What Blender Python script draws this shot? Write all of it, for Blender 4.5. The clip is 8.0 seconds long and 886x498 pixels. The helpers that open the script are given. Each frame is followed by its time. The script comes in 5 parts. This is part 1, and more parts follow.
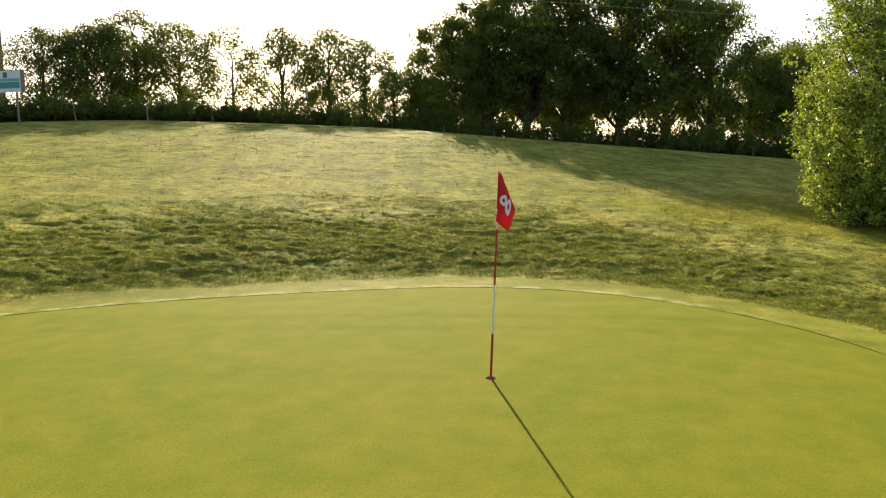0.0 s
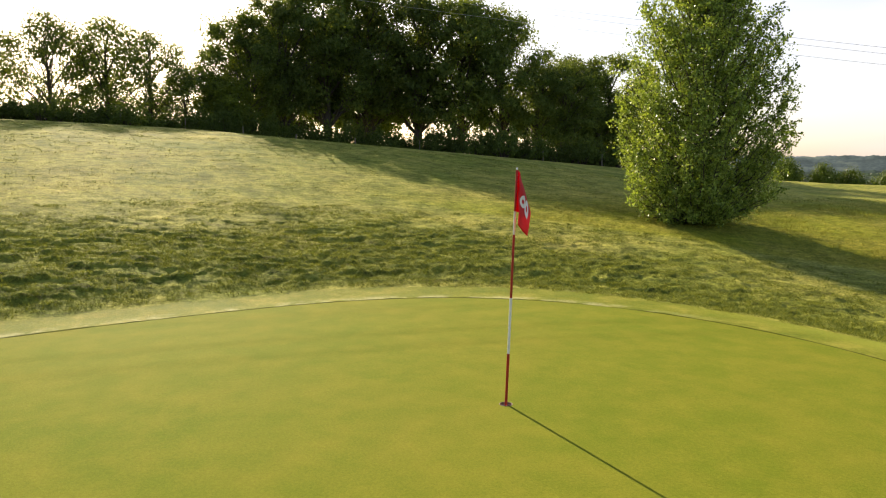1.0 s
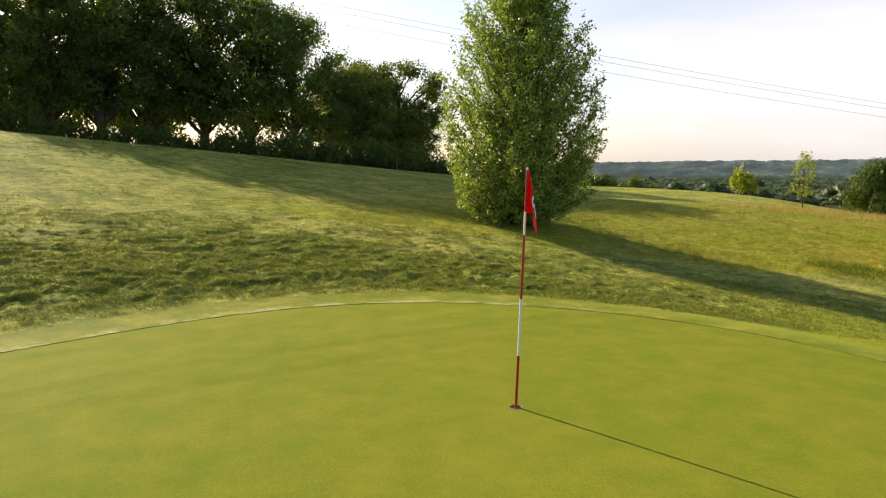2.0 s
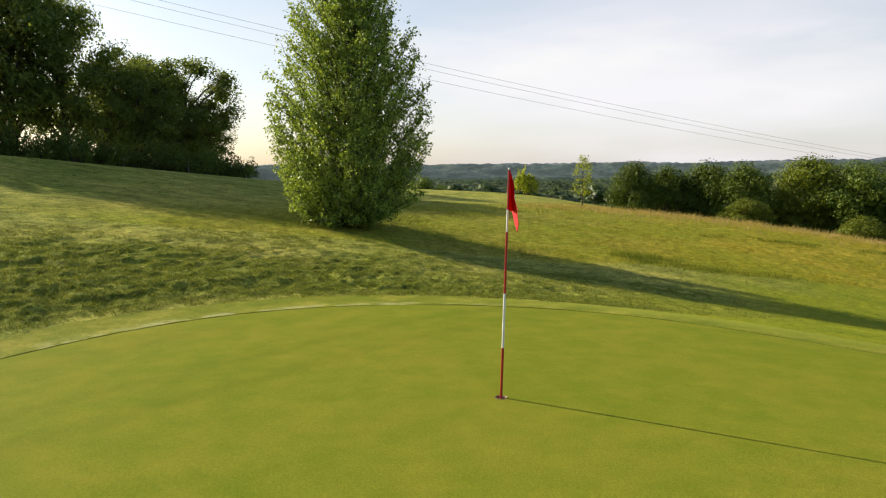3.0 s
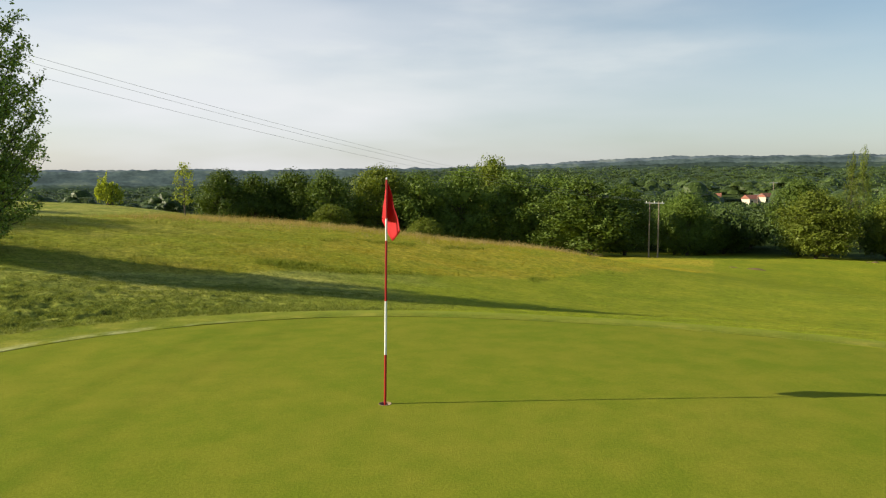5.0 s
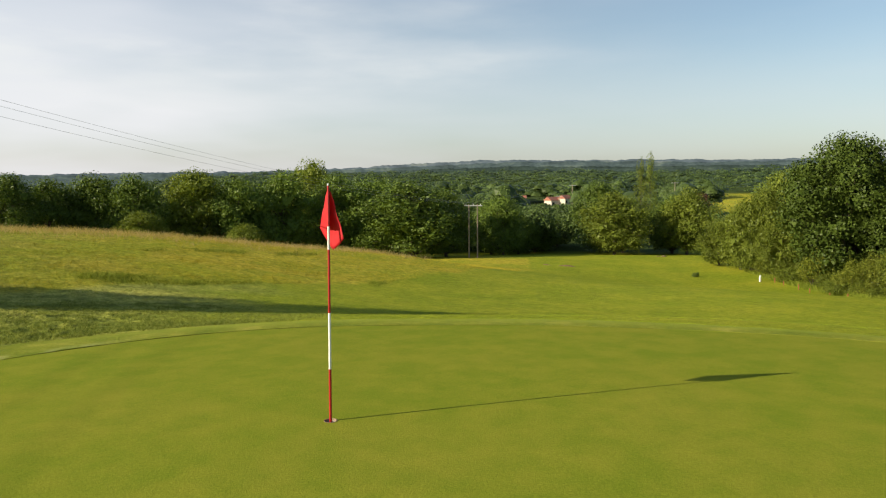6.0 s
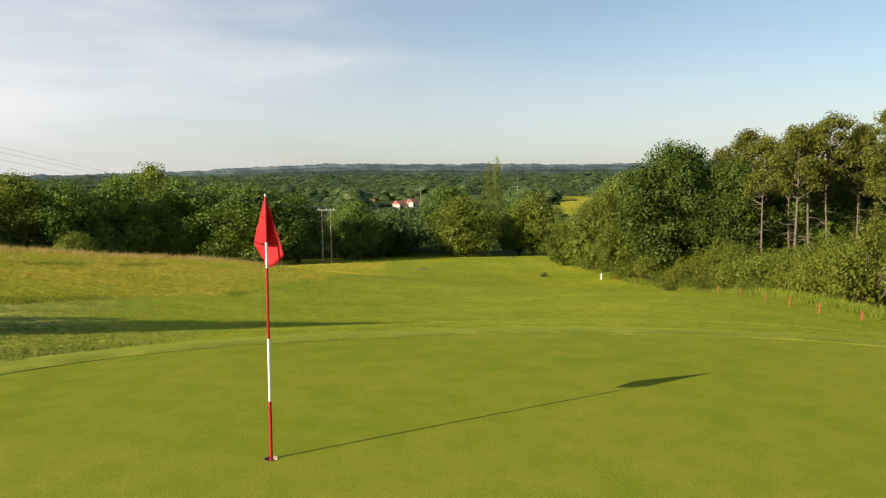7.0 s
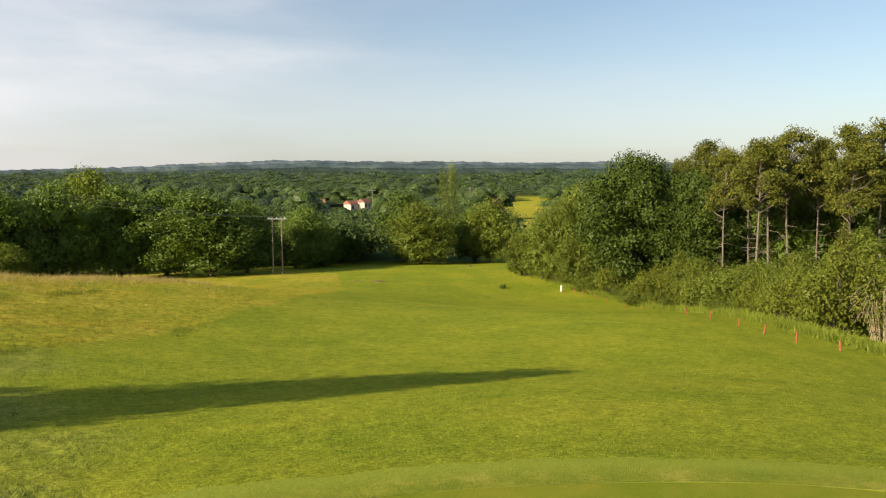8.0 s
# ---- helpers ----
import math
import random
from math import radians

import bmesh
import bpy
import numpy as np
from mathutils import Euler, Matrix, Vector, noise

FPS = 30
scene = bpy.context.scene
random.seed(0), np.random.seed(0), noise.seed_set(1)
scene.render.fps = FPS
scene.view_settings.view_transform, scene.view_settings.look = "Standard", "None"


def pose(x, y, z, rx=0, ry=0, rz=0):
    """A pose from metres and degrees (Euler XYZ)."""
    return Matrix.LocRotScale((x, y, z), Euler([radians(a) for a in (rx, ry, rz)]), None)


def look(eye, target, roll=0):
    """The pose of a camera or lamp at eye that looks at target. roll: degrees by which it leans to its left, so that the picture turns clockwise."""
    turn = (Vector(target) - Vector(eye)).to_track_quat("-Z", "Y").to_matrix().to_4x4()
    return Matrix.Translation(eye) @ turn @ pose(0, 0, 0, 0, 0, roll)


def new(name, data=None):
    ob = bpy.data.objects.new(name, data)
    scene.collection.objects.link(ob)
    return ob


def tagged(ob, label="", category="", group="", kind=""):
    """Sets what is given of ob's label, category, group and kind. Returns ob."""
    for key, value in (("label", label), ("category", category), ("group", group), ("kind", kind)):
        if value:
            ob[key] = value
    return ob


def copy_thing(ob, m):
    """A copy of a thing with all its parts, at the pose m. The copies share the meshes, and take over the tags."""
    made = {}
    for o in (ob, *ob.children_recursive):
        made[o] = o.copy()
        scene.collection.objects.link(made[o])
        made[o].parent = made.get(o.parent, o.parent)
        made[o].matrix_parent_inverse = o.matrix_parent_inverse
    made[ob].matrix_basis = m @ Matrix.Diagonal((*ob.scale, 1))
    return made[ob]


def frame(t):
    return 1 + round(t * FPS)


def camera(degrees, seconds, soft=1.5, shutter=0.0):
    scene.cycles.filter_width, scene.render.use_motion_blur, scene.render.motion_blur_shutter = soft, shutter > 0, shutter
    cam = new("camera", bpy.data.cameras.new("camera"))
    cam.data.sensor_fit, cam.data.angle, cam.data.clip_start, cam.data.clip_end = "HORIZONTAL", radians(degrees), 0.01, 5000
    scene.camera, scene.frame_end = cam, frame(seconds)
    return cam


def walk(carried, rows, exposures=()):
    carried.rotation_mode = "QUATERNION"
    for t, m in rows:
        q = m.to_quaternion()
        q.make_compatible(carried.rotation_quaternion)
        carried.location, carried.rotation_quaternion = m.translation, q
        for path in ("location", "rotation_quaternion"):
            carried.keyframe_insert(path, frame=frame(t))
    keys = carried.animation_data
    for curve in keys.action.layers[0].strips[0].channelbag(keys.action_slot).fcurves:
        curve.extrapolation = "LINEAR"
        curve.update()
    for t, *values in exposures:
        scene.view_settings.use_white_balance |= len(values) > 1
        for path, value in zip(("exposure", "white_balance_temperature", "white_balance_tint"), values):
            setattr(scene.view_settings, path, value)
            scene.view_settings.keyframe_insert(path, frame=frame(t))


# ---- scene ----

# ================= camera and its path =================
cam = camera(63.1, 8.0, soft=1.15)
PATH = [
    (0, (7.067, -1.511, 2.224), (5.102, -1.227, 1.981), -0.3),
    (0.5, (6.221, -2.4, 2.188), (4.318, -1.833, 1.951), -0.3),
    (1, (5.456, -3.241, 2.149), (3.664, -2.383, 1.918), -0.1),
    (1.5, (4.761, -4.04, 2.134), (3.124, -2.914, 1.907), -0.1),
    (1.7, (4.494, -4.346, 2.125), (2.93, -3.119, 1.901), -0.0),
    (2.8, (3.013, -5.737, 2.082), (1.933, -4.067, 1.87), 0.0),
    (3, (2.737, -5.956, 2.083), (1.761, -4.223, 1.872), -0.1),
    (3.5, (2.052, -6.325, 2.077), (1.343, -4.466, 1.87), 0.0),
    (4, (1.395, -6.594, 2.094), (0.965, -4.652, 1.891), 0.0),
    (4.5, (0.726, -6.675, 2.096), (0.581, -4.69, 1.899), -0.0),
    (5, (0.08, -6.661, 2.107), (0.22, -4.675, 1.915), -0.1),
    (5.2, (-0.169, -6.6, 2.115), (0.08, -4.625, 1.923), -0.1),
    (6.3, (-1.334, -6.199, 2.139), (-0.568, -4.361, 1.96), -0.3),
    (6.5, (-1.493, -6.098, 2.153), (-0.646, -4.296, 1.976), -0.2),
    (7, (-1.693, -5.565, 2.187), (-0.673, -3.854, 2.011), -0.4),
    (7.5, (-1.52, -4.554, 2.529), (-0.417, -2.895, 2.353), -0.3),
    (7.8, (-1.147, -3.557, 3.072), (-0.024, -1.912, 2.893), -0.2),
    (7.9, (-1.02, -3.31, 3.28), (0.108, -1.668, 3.101), -0.2),
    (8, (-0.884, -2.939, 3.501), (0.251, -1.303, 3.317), -0.1),
]
walk(cam, [(t, look(eye, target, roll)) for t, eye, target, roll in PATH],
     exposures=[(0, 1.17, 6840, 17), (1.5, 1.13, 6700, 15), (2.8, 0.93, 6540, 10), (3.5, 0.80, 6450, 7), (4.5, 0.74, 6350, 4), (6.3, 0.80, 6450, 6), (8, 0.91, 6550, 9)])

# ================= sky and sun =================
SUN_EL, SUN_AZ = 22.4, 179.0          # degrees; azimuth counted from +x towards +y
sun_way = Vector((math.cos(radians(SUN_AZ)) * math.cos(radians(SUN_EL)),
                  math.sin(radians(SUN_AZ)) * math.cos(radians(SUN_EL)), math.sin(radians(SUN_EL))))
world = bpy.data.worlds.new("sky")
scene.world = world
world.use_nodes = True
wn, wl = world.node_tree.nodes, world.node_tree.links
sky = wn.new("ShaderNodeTexSky")
sky.sky_type, sky.sun_disc = "NISHITA", False
sky.sun_elevation, sky.sun_rotation = radians(SUN_EL), radians(-89.0)
sky.air_density, sky.dust_density, sky.ozone_density = 1.0, 1.4, 1.0
haze = wn.new("ShaderNodeMix")                # thin high haze that whitens the blue
haze.data_type, haze.blend_type = "RGBA", "ADD"
haze.inputs[0].default_value = 1.0
haze.inputs[7].default_value = (0.16, 0.18, 0.24, 1)
wl.new(sky.outputs[0], haze.inputs[6])
wl.new(haze.outputs[2], wn["Background"].inputs[0])
wn["Background"].inputs[1].default_value = 0.078
lamp = bpy.data.lights.new("sun", "SUN")
lamp.energy, lamp.angle, lamp.color = 5.0, radians(0.3), (1.0, 0.86, 0.64)
sun = new("sun", lamp)
sun.matrix_world = look(sun_way * 100, (0, 0, 0))


# ================= small mesh tools =================
def smooth01(v):
    v = np.clip(v, 0.0, 1.0)
    return v * v * (3 - 2 * v)


def grid_noise(x, y, seed=0):
    """Smooth noise in 0..1 over the plane, cell size 1."""
    x, y = np.asarray(x, float) + 31.7 * seed, np.asarray(y, float) - 17.3 * seed
    i, j = np.floor(x), np.floor(y)
    u, v = smooth01(x - i), smooth01(y - j)

    def h(a, b):
        s = np.sin(a * 127.1 + b * 311.7) * 43758.5453
        return s - np.floor(s)
    return (h(i, j) * (1 - u) + h(i + 1, j) * u) * (1 - v) + (h(i, j + 1) * (1 - u) + h(i + 1, j + 1) * u) * v


def mesh_from(name, verts, faces, smooth=False):
    """A mesh from arrays; faces is an (n, 3) or (n, 4) array, or a list of such arrays."""
    verts = np.asarray(verts, np.float32).reshape(-1, 3)
    groups = [np.asarray(g, np.int32) for g in (faces if isinstance(faces, list) else [faces]) if len(g)]
    me = bpy.data.meshes.new(name)
    me.vertices.add(len(verts))
    me.vertices.foreach_set("co", verts.ravel())
    loops = np.concatenate([g.ravel() for g in groups])
    sizes = np.concatenate([np.full(len(g), g.shape[1], np.int32) for g in groups])
    me.loops.add(len(loops))
    me.loops.foreach_set("vertex_index", loops)
    me.polygons.add(len(sizes))
    me.polygons.foreach_set("loop_start", np.concatenate([[0], np.cumsum(sizes)[:-1]]).astype(np.int32))
    me.update(calc_edges=True)
    me.validate()
    me.polygons.foreach_set("use_smooth", np.full(len(me.polygons), smooth))
    return me


def put(name, me, material, parent=None, label=""):
    """One mesh object, top-level or a part of its parent."""
    ob = new(name, me)
    if not me.materials:
        me.materials.append(material)
    if parent is not None:
        ob.parent = parent
    return tagged(ob, label) if label else ob


def part(name, bm, material, parent=None, label="", smooth=False):
    me = bpy.data.meshes.new(name)
    bm.to_mesh(me)
    bm.free()
    for p in me.polygons:
        p.use_smooth = smooth
    return put(name, me, material, parent, label)


def tube(points, radii, sides=6):
    """Vertices and quads of a tapered tube along points."""
    pts = np.asarray(points, float)
    along = np.gradient(pts, axis=0)
    along /= np.linalg.norm(along, axis=1)[:, None] + 1e-9
    ref = np.where(np.abs(along[:, 2:3]) > 0.9, np.array([[1.0, 0, 0]]), np.array([[0, 0, 1.0]]))
    u = np.cross(along, ref)
    u /= np.linalg.norm(u, axis=1)[:, None] + 1e-9
    w = np.cross(along, u)
    a = np.arange(sides) * 2 * np.pi / sides
    ring = np.cos(a)[None, :, None] * u[:, None] + np.sin(a)[None, :, None] * w[:, None]
    verts = (pts[:, None] + ring * np.asarray(radii, float)[:, None, None]).reshape(-1, 3)
    n = len(pts)
    k = np.arange(n - 1)[:, None] * sides + np.arange(sides)[None]
    nxt = np.arange(n - 1)[:, None] * sides + (np.arange(sides)[None] + 1) % sides
    faces = np.stack([k, nxt, nxt + sides, k + sides], -1).reshape(-1, 4)
    return verts, faces


class Heap:
    """Gathers pieces of one mesh."""
    def __init__(self):
        self.verts, self.faces, self.count = [], {3: [], 4: []}, 0

    def add(self, verts, faces):
        verts, faces = np.asarray(verts, float).reshape(-1, 3), np.asarray(faces)
        self.verts.append(verts)
        self.faces[faces.shape[1]].append(faces + self.count)
        self.count += len(verts)

    def mesh(self, name, smooth=False):
        return mesh_from(name, np.concatenate(self.verts), [np.concatenate(g) for g in self.faces.values() if g], smooth)


def leaf_quads(rng, centres, size, wide=0.6, flat=0.0, out=None, tight=1.3):
    """One rhombus a leaf, turned at random, or facing outwards more or less."""
    n = len(centres)
    face = rng.normal(size=(n, 3)) + np.array([0, 0, flat])
    if out is not None:
        face = face + out * tight
    u = np.cross(face, rng.normal(size=(n, 3)))
    u /= np.linalg.norm(u, axis=1)[:, None] + 1e-9
    v = np.cross(face, u)
    v /= np.linalg.norm(v, axis=1)[:, None] + 1e-9
    s = (size * rng.uniform(0.6, 1.3, n))[:, None]
    bend = np.cross(u, v) * s * 0.12
    verts = np.stack([centres - u * s * 0.5 + bend, centres + v * s * 0.5 * wide, centres + u * s * 0.5 + bend, centres - v * s * 0.5 * wide], 1)
    return verts.reshape(-1, 3), np.arange(4 * n).reshape(-1, 4)


def leaf_tris(rng, centres, size, wide=0.8, out=None, tight=1.3):
    """One triangle a leaf, for crowns that stay far off."""
    n = len(centres)
    face = rng.normal(size=(n, 3))
    if out is not None:
        face = face + out * tight
    u = np.cross(face, rng.normal(size=(n, 3)))
    u /= np.linalg.norm(u, axis=1)[:, None] + 1e-9
    v = np.cross(face, u)
    v /= np.linalg.norm(v, axis=1)[:, None] + 1e-9
    s = (size * rng.uniform(0.6, 1.35, n))[:, None]
    verts = np.stack([centres - u * s * 0.55, centres + u * s * 0.25 + v * s * 0.5 * wide, centres + u * s * 0.35 - v * s * 0.5 * wide], 1)
    return verts.reshape(-1, 3), np.arange(3 * n).reshape(-1, 3)


def box(bm, m, sx, sy, sz):
    return bmesh.ops.create_cube(bm, size=1, matrix=m @ Matrix.Diagonal((sx, sy, sz, 1)))


def cone(bm, m, r0, r1, depth, seg=12):
    return bmesh.ops.create_cone(bm, cap_ends=True, segments=seg, radius1=r0, radius2=r1, depth=depth, matrix=m)


# ================= materials =================
def material(name, rough=0.8):
    m = bpy.data.materials.new(name)
    m.use_nodes = True
    nt = m.node_tree
    nt.nodes["Principled BSDF"].inputs["Roughness"].default_value = rough
    return m, nt.nodes, nt.links, nt.nodes["Principled BSDF"]


def noise_node(nodes, links, scale, detail=4.0, coord=None, rough=0.55, stretch=None):
    tex = nodes.new("ShaderNodeTexNoise")
    tex.inputs["Scale"].default_value, tex.inputs["Detail"].default_value, tex.inputs["Roughness"].default_value = scale, detail, rough
    if coord is not None:
        if stretch is not None:
            mp = nodes.new("ShaderNodeMapping")
            mp.inputs["Scale"].default_value = stretch
            links.new(coord, mp.inputs["Vector"])
            coord = mp.outputs[0]
        links.new(coord, tex.inputs["Vector"])
    return tex.outputs["Fac"]


def ramp(nodes, links, fac, stops):
    r = nodes.new("ShaderNodeValToRGB")
    els = r.color_ramp.elements
    while len(els) < len(stops):
        els.new(0.5)
    for e, (p, c) in zip(els, stops):
        e.position, e.color = p, (*c, 1)
    links.new(fac, r.inputs["Fac"])
    return r.outputs["Color"]


def mix(nodes, links, fac, a, b, blend="MIX"):
    n = nodes.new("ShaderNodeMix")
    n.data_type, n.blend_type = "RGBA", blend
    for value, socket in ((fac, n.inputs[0]), (a, n.inputs[6]), (b, n.inputs[7])):
        if isinstance(value, (int, float)):
            socket.default_value = value
        elif isinstance(value, tuple):
            socket.default_value = (*value, 1)
        else:
            links.new(value, socket)
    return n.outputs[2]


def bump(nodes, links, height, strength, distance, bsdf):
    b = nodes.new("ShaderNodeBump")
    b.inputs["Strength"].default_value, b.inputs["Distance"].default_value = strength, distance
    links.new(height, b.inputs["Height"])
    links.new(b.outputs[0], bsdf.inputs["Normal"])


def coords(nodes):
    return nodes.new("ShaderNodeTexCoord").outputs["Object"]


def plain(name, colour, rough=0.6, vary=0.25, scale=8.0, metal=0.0, bumpy=0.0, stretch=None):
    """A painted, wooden or cast surface: a base colour with grain and wear."""
    m, nodes, links, bsdf = material(name, rough)
    bsdf.inputs["Metallic"].default_value = metal
    c = coords(nodes)
    grain = noise_node(nodes, links, scale, 6, c, 0.6, stretch)
    dark, light = tuple(v * (1 - vary) for v in colour), tuple(min(1, v * (1 + vary)) for v in colour)
    links.new(ramp(nodes, links, grain, [(0.3, dark), (0.7, light)]), bsdf.inputs["Base Color"])
    if bumpy:
        bump(nodes, links, grain, 0.6, bumpy, bsdf)
    return m


def leaf_material(name, dark, light, glow=0.35, gloss=0.45, shine=0.12):
    """Leaves: light passes through them; each one differs a little, and so does each tree."""
    m, nodes, links, bsdf = material(name, gloss)
    geo, info = nodes.new("ShaderNodeNewGeometry"), nodes.new("ShaderNodeObjectInfo")
    c = ramp(nodes, links, geo.outputs["Random Per Island"], [(0.0, dark), (1.0, light)])
    hue = nodes.new("ShaderNodeHueSaturation")
    span = nodes.new("ShaderNodeMapRange")
    span.inputs["To Min"].default_value, span.inputs["To Max"].default_value = 0.75, 1.2
    links.new(info.outputs["Random"], span.inputs["Value"])
    links.new(span.outputs[0], hue.inputs["Value"])
    links.new(c, hue.inputs["Color"])
    links.new(hue.outputs[0], bsdf.inputs["Base Color"])
    bsdf.inputs["Specular IOR Level"].default_value = shine
    tr = nodes.new("ShaderNodeBsdfTranslucent")
    links.new(mix(nodes, links, 1.0, hue.outputs[0], (1.0, 0.95, 0.35), "MULTIPLY"), tr.inputs["Color"])
    ms = nodes.new("ShaderNodeMixShader")
    ms.inputs[0].default_value = glow
    links.new(bsdf.outputs[0], ms.inputs[1])
    links.new(tr.outputs[0], ms.inputs[2])
    links.new(ms.outputs[0], nodes["Material Output"].inputs["Surface"])
    return m


def grass_blade_material(name, dark, light, glow=0.4, shine=0.008):
    return leaf_material(name, dark, light, glow, 0.7, shine)


MAT_LEAF_LONE = leaf_material("spring_leaf", (0.088, 0.142, 0.024), (0.39, 0.50, 0.115), 0.40, 0.4, 0.22)
MAT_LEAF_OAK = leaf_material("oak_leaf", (0.085, 0.128, 0.030), (0.185, 0.238, 0.060), 0.5)
MAT_LEAF_VALLEY = leaf_material("valley_leaf", (0.080, 0.125, 0.020), (0.152, 0.212, 0.037), 0.27)
MAT_LEAF_STOUT = leaf_material("glossy_oak_leaf", (0.050, 0.080, 0.012), (0.100, 0.142, 0.024), 0.2)
MAT_LEAF_LIGHT = leaf_material("light_leaf", (0.110, 0.145, 0.020), (0.180, 0.215, 0.032), 0.35)
MAT_LEAF_HEDGE = leaf_material("hedge_leaf", (0.105, 0.132, 0.015), (0.215, 0.235, 0.032), 0.35)
MAT_LEAF_YELLOW = leaf_material("yellow_leaf", (0.17, 0.23, 0.03), (0.36, 0.40, 0.05), 0.5)
MAT_LEAF_PINE = leaf_material("pine_needles", (0.050, 0.066, 0.012), (0.172, 0.172, 0.024), 0.15)
MAT_LEAF_FAR = leaf_material("forest_leaf", (0.062, 0.098, 0.024), (0.094, 0.136, 0.034), 0.1)
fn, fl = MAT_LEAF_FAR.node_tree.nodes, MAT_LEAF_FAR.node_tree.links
# tone: random from tree to tree, and painted shade on the inner caps
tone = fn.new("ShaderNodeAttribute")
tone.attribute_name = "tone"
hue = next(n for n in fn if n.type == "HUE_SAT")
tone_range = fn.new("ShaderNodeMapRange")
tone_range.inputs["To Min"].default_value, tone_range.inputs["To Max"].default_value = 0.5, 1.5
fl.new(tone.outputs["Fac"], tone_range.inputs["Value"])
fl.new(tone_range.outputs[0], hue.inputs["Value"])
MAT_BARK = plain("bark", (0.075, 0.058, 0.042), 0.9, 0.45, 9.0, bumpy=0.02, stretch=(1, 1, 0.25))
MAT_BARK_PINE = plain("pine_bark", (0.125, 0.100, 0.072), 0.9, 0.4, 7.0, bumpy=0.02, stretch=(1, 1, 0.3))
MAT_RED = plain("red_enamel", (0.36, 0.012, 0.014), 0.35, 0.12, 30)
MAT_WHITE = plain("white_enamel", (0.74, 0.74, 0.72), 0.35, 0.06, 30)
MAT_CUP = plain("stained_plastic", (0.34, 0.29, 0.24), 0.6, 0.3, 40)
MAT_STAKE = plain("orange_paint", (0.26, 0.065, 0.025), 0.7, 0.25, 25)
MAT_POLE = plain("weathered_wood", (0.23, 0.185, 0.14), 0.85, 0.3, 6, bumpy=0.01, stretch=(6, 6, 0.4))
MAT_STEEL = plain("galvanised_steel", (0.42, 0.43, 0.44), 0.45, 0.15, 12, metal=0.8)
MAT_WIRE = plain("weathered_cable", (0.30, 0.30, 0.31), 0.5, 0.1, 3)


# ================= high thin cloud =================
def cloud_veil():
    """A far shell of thin cloud round the horizon, open towards the sun and overhead."""
    radius, n, rows = 4600.0, 160, 28
    az = np.radians(np.linspace(-62, 238, n))          # clockwise from north; the sun stands in the west
    el = np.radians(np.linspace(-1.5, 42, rows))
    a, e = np.meshgrid(az, el)
    verts = radius * np.stack([np.sin(a) * np.cos(e), np.cos(a) * np.cos(e), np.sin(e)], -1)
    k = np.arange(rows - 1)[:, None] * n + np.arange(n - 1)[None]
    me = mesh_from("cloud", verts.reshape(-1, 3), np.stack([k, k + 1, k + n + 1, k + n], -1).reshape(-1, 4), True)
    side = smooth01((np.degrees(a) + 62) / 45) * smooth01((238 - np.degrees(a)) / 30)
    low = np.interp(np.degrees(e), [-1.5, 2, 6, 10, 16, 26, 42], [0.95, 0.93, 0.86, 0.70, 0.52, 0.22, 0.0])
    clear = smooth01((np.degrees(a) - 12) / 34) * smooth01((np.degrees(e) - 4) / 9)      # bluer towards the north-east
    low = low * (1 - 0.92 * clear) * (1 - 0.48 * smooth01((np.degrees(a) + 4) / 36))
    east = smooth01((np.degrees(a) + 5) / 40)
    for key, values in (("cover", side * low), ("east", east), ("streak", side * (1 - 0.55 * clear) * (1 - 0.75 * smooth01((np.degrees(a) - 14) / 20)) * np.interp(np.degrees(e), [0, 5, 9, 30, 42], [0.0, 0.1, 1.0, 0.6, 0.0]))):
        me.attributes.new(key, "FLOAT", "POINT").data.foreach_set("value", values.astype(np.float32).ravel())
    m = bpy.data.materials.new("thin_cloud")
    m.use_nodes = True
    nodes, links = m.node_tree.nodes, m.node_tree.links
    nodes.remove(nodes["Principled BSDF"])
    c = coords(nodes)
    streaks = noise_node(nodes, links, 1.0, 6, c, 0.5, (0.0008, 0.0005, 0.0036))
    puffs = noise_node(nodes, links, 1.0, 4, c, 0.5, (0.0003, 0.0004, 0.0015))
    cover, streak = nodes.new("ShaderNodeAttribute"), nodes.new("ShaderNodeAttribute")
    cover.attribute_name, streak.attribute_name = "cover", "streak"
    s1 = ramp(nodes, links, streaks, [(0.42, (0, 0, 0)), (0.72, (1, 1, 1))])
    s2 = ramp(nodes, links, puffs, [(0.36, (0.15, 0.15, 0.15)), (0.62, (1, 1, 1))])
    both = mix(nodes, links, 1.0, s1, s2, "MULTIPLY")
    wisps = mix(nodes, links, 1.0, both, streak.outputs["Fac"], "MULTIPLY")
    soft = mix(nodes, links, 0.75, cover.outputs["Fac"], mix(nodes, links, 1.0, cover.outputs["Fac"], s2, "MULTIPLY"))
    fac = mix(nodes, links, 0.8, soft, wisps, "SCREEN")
    em = nodes.new("ShaderNodeEmission")
    at_east = nodes.new("ShaderNodeAttribute")
    at_east.attribute_name = "east"
    veil = mix(nodes, links, at_east.outputs["Fac"], (0.93, 0.895, 0.935), (0.75, 0.76, 0.80))
    links.new(mix(nodes, links, wisps, veil, (0.95, 0.93, 0.91)), em.inputs["Color"])
    em.inputs["Strength"].default_value = 0.58
    ms = nodes.new("ShaderNodeMixShader")
    links.new(fac, ms.inputs[0])
    links.new(nodes.new("ShaderNodeBsdfTransparent").outputs[0], ms.inputs[1])
    links.new(em.outputs[0], ms.inputs[2])
    links.new(ms.outputs[0], nodes["Material Output"].inputs["Surface"])
    tagged(put("backdrop", me, m), "pale thin cloud and haze along the horizon", "cloud", kind="structure")


cloud_veil()

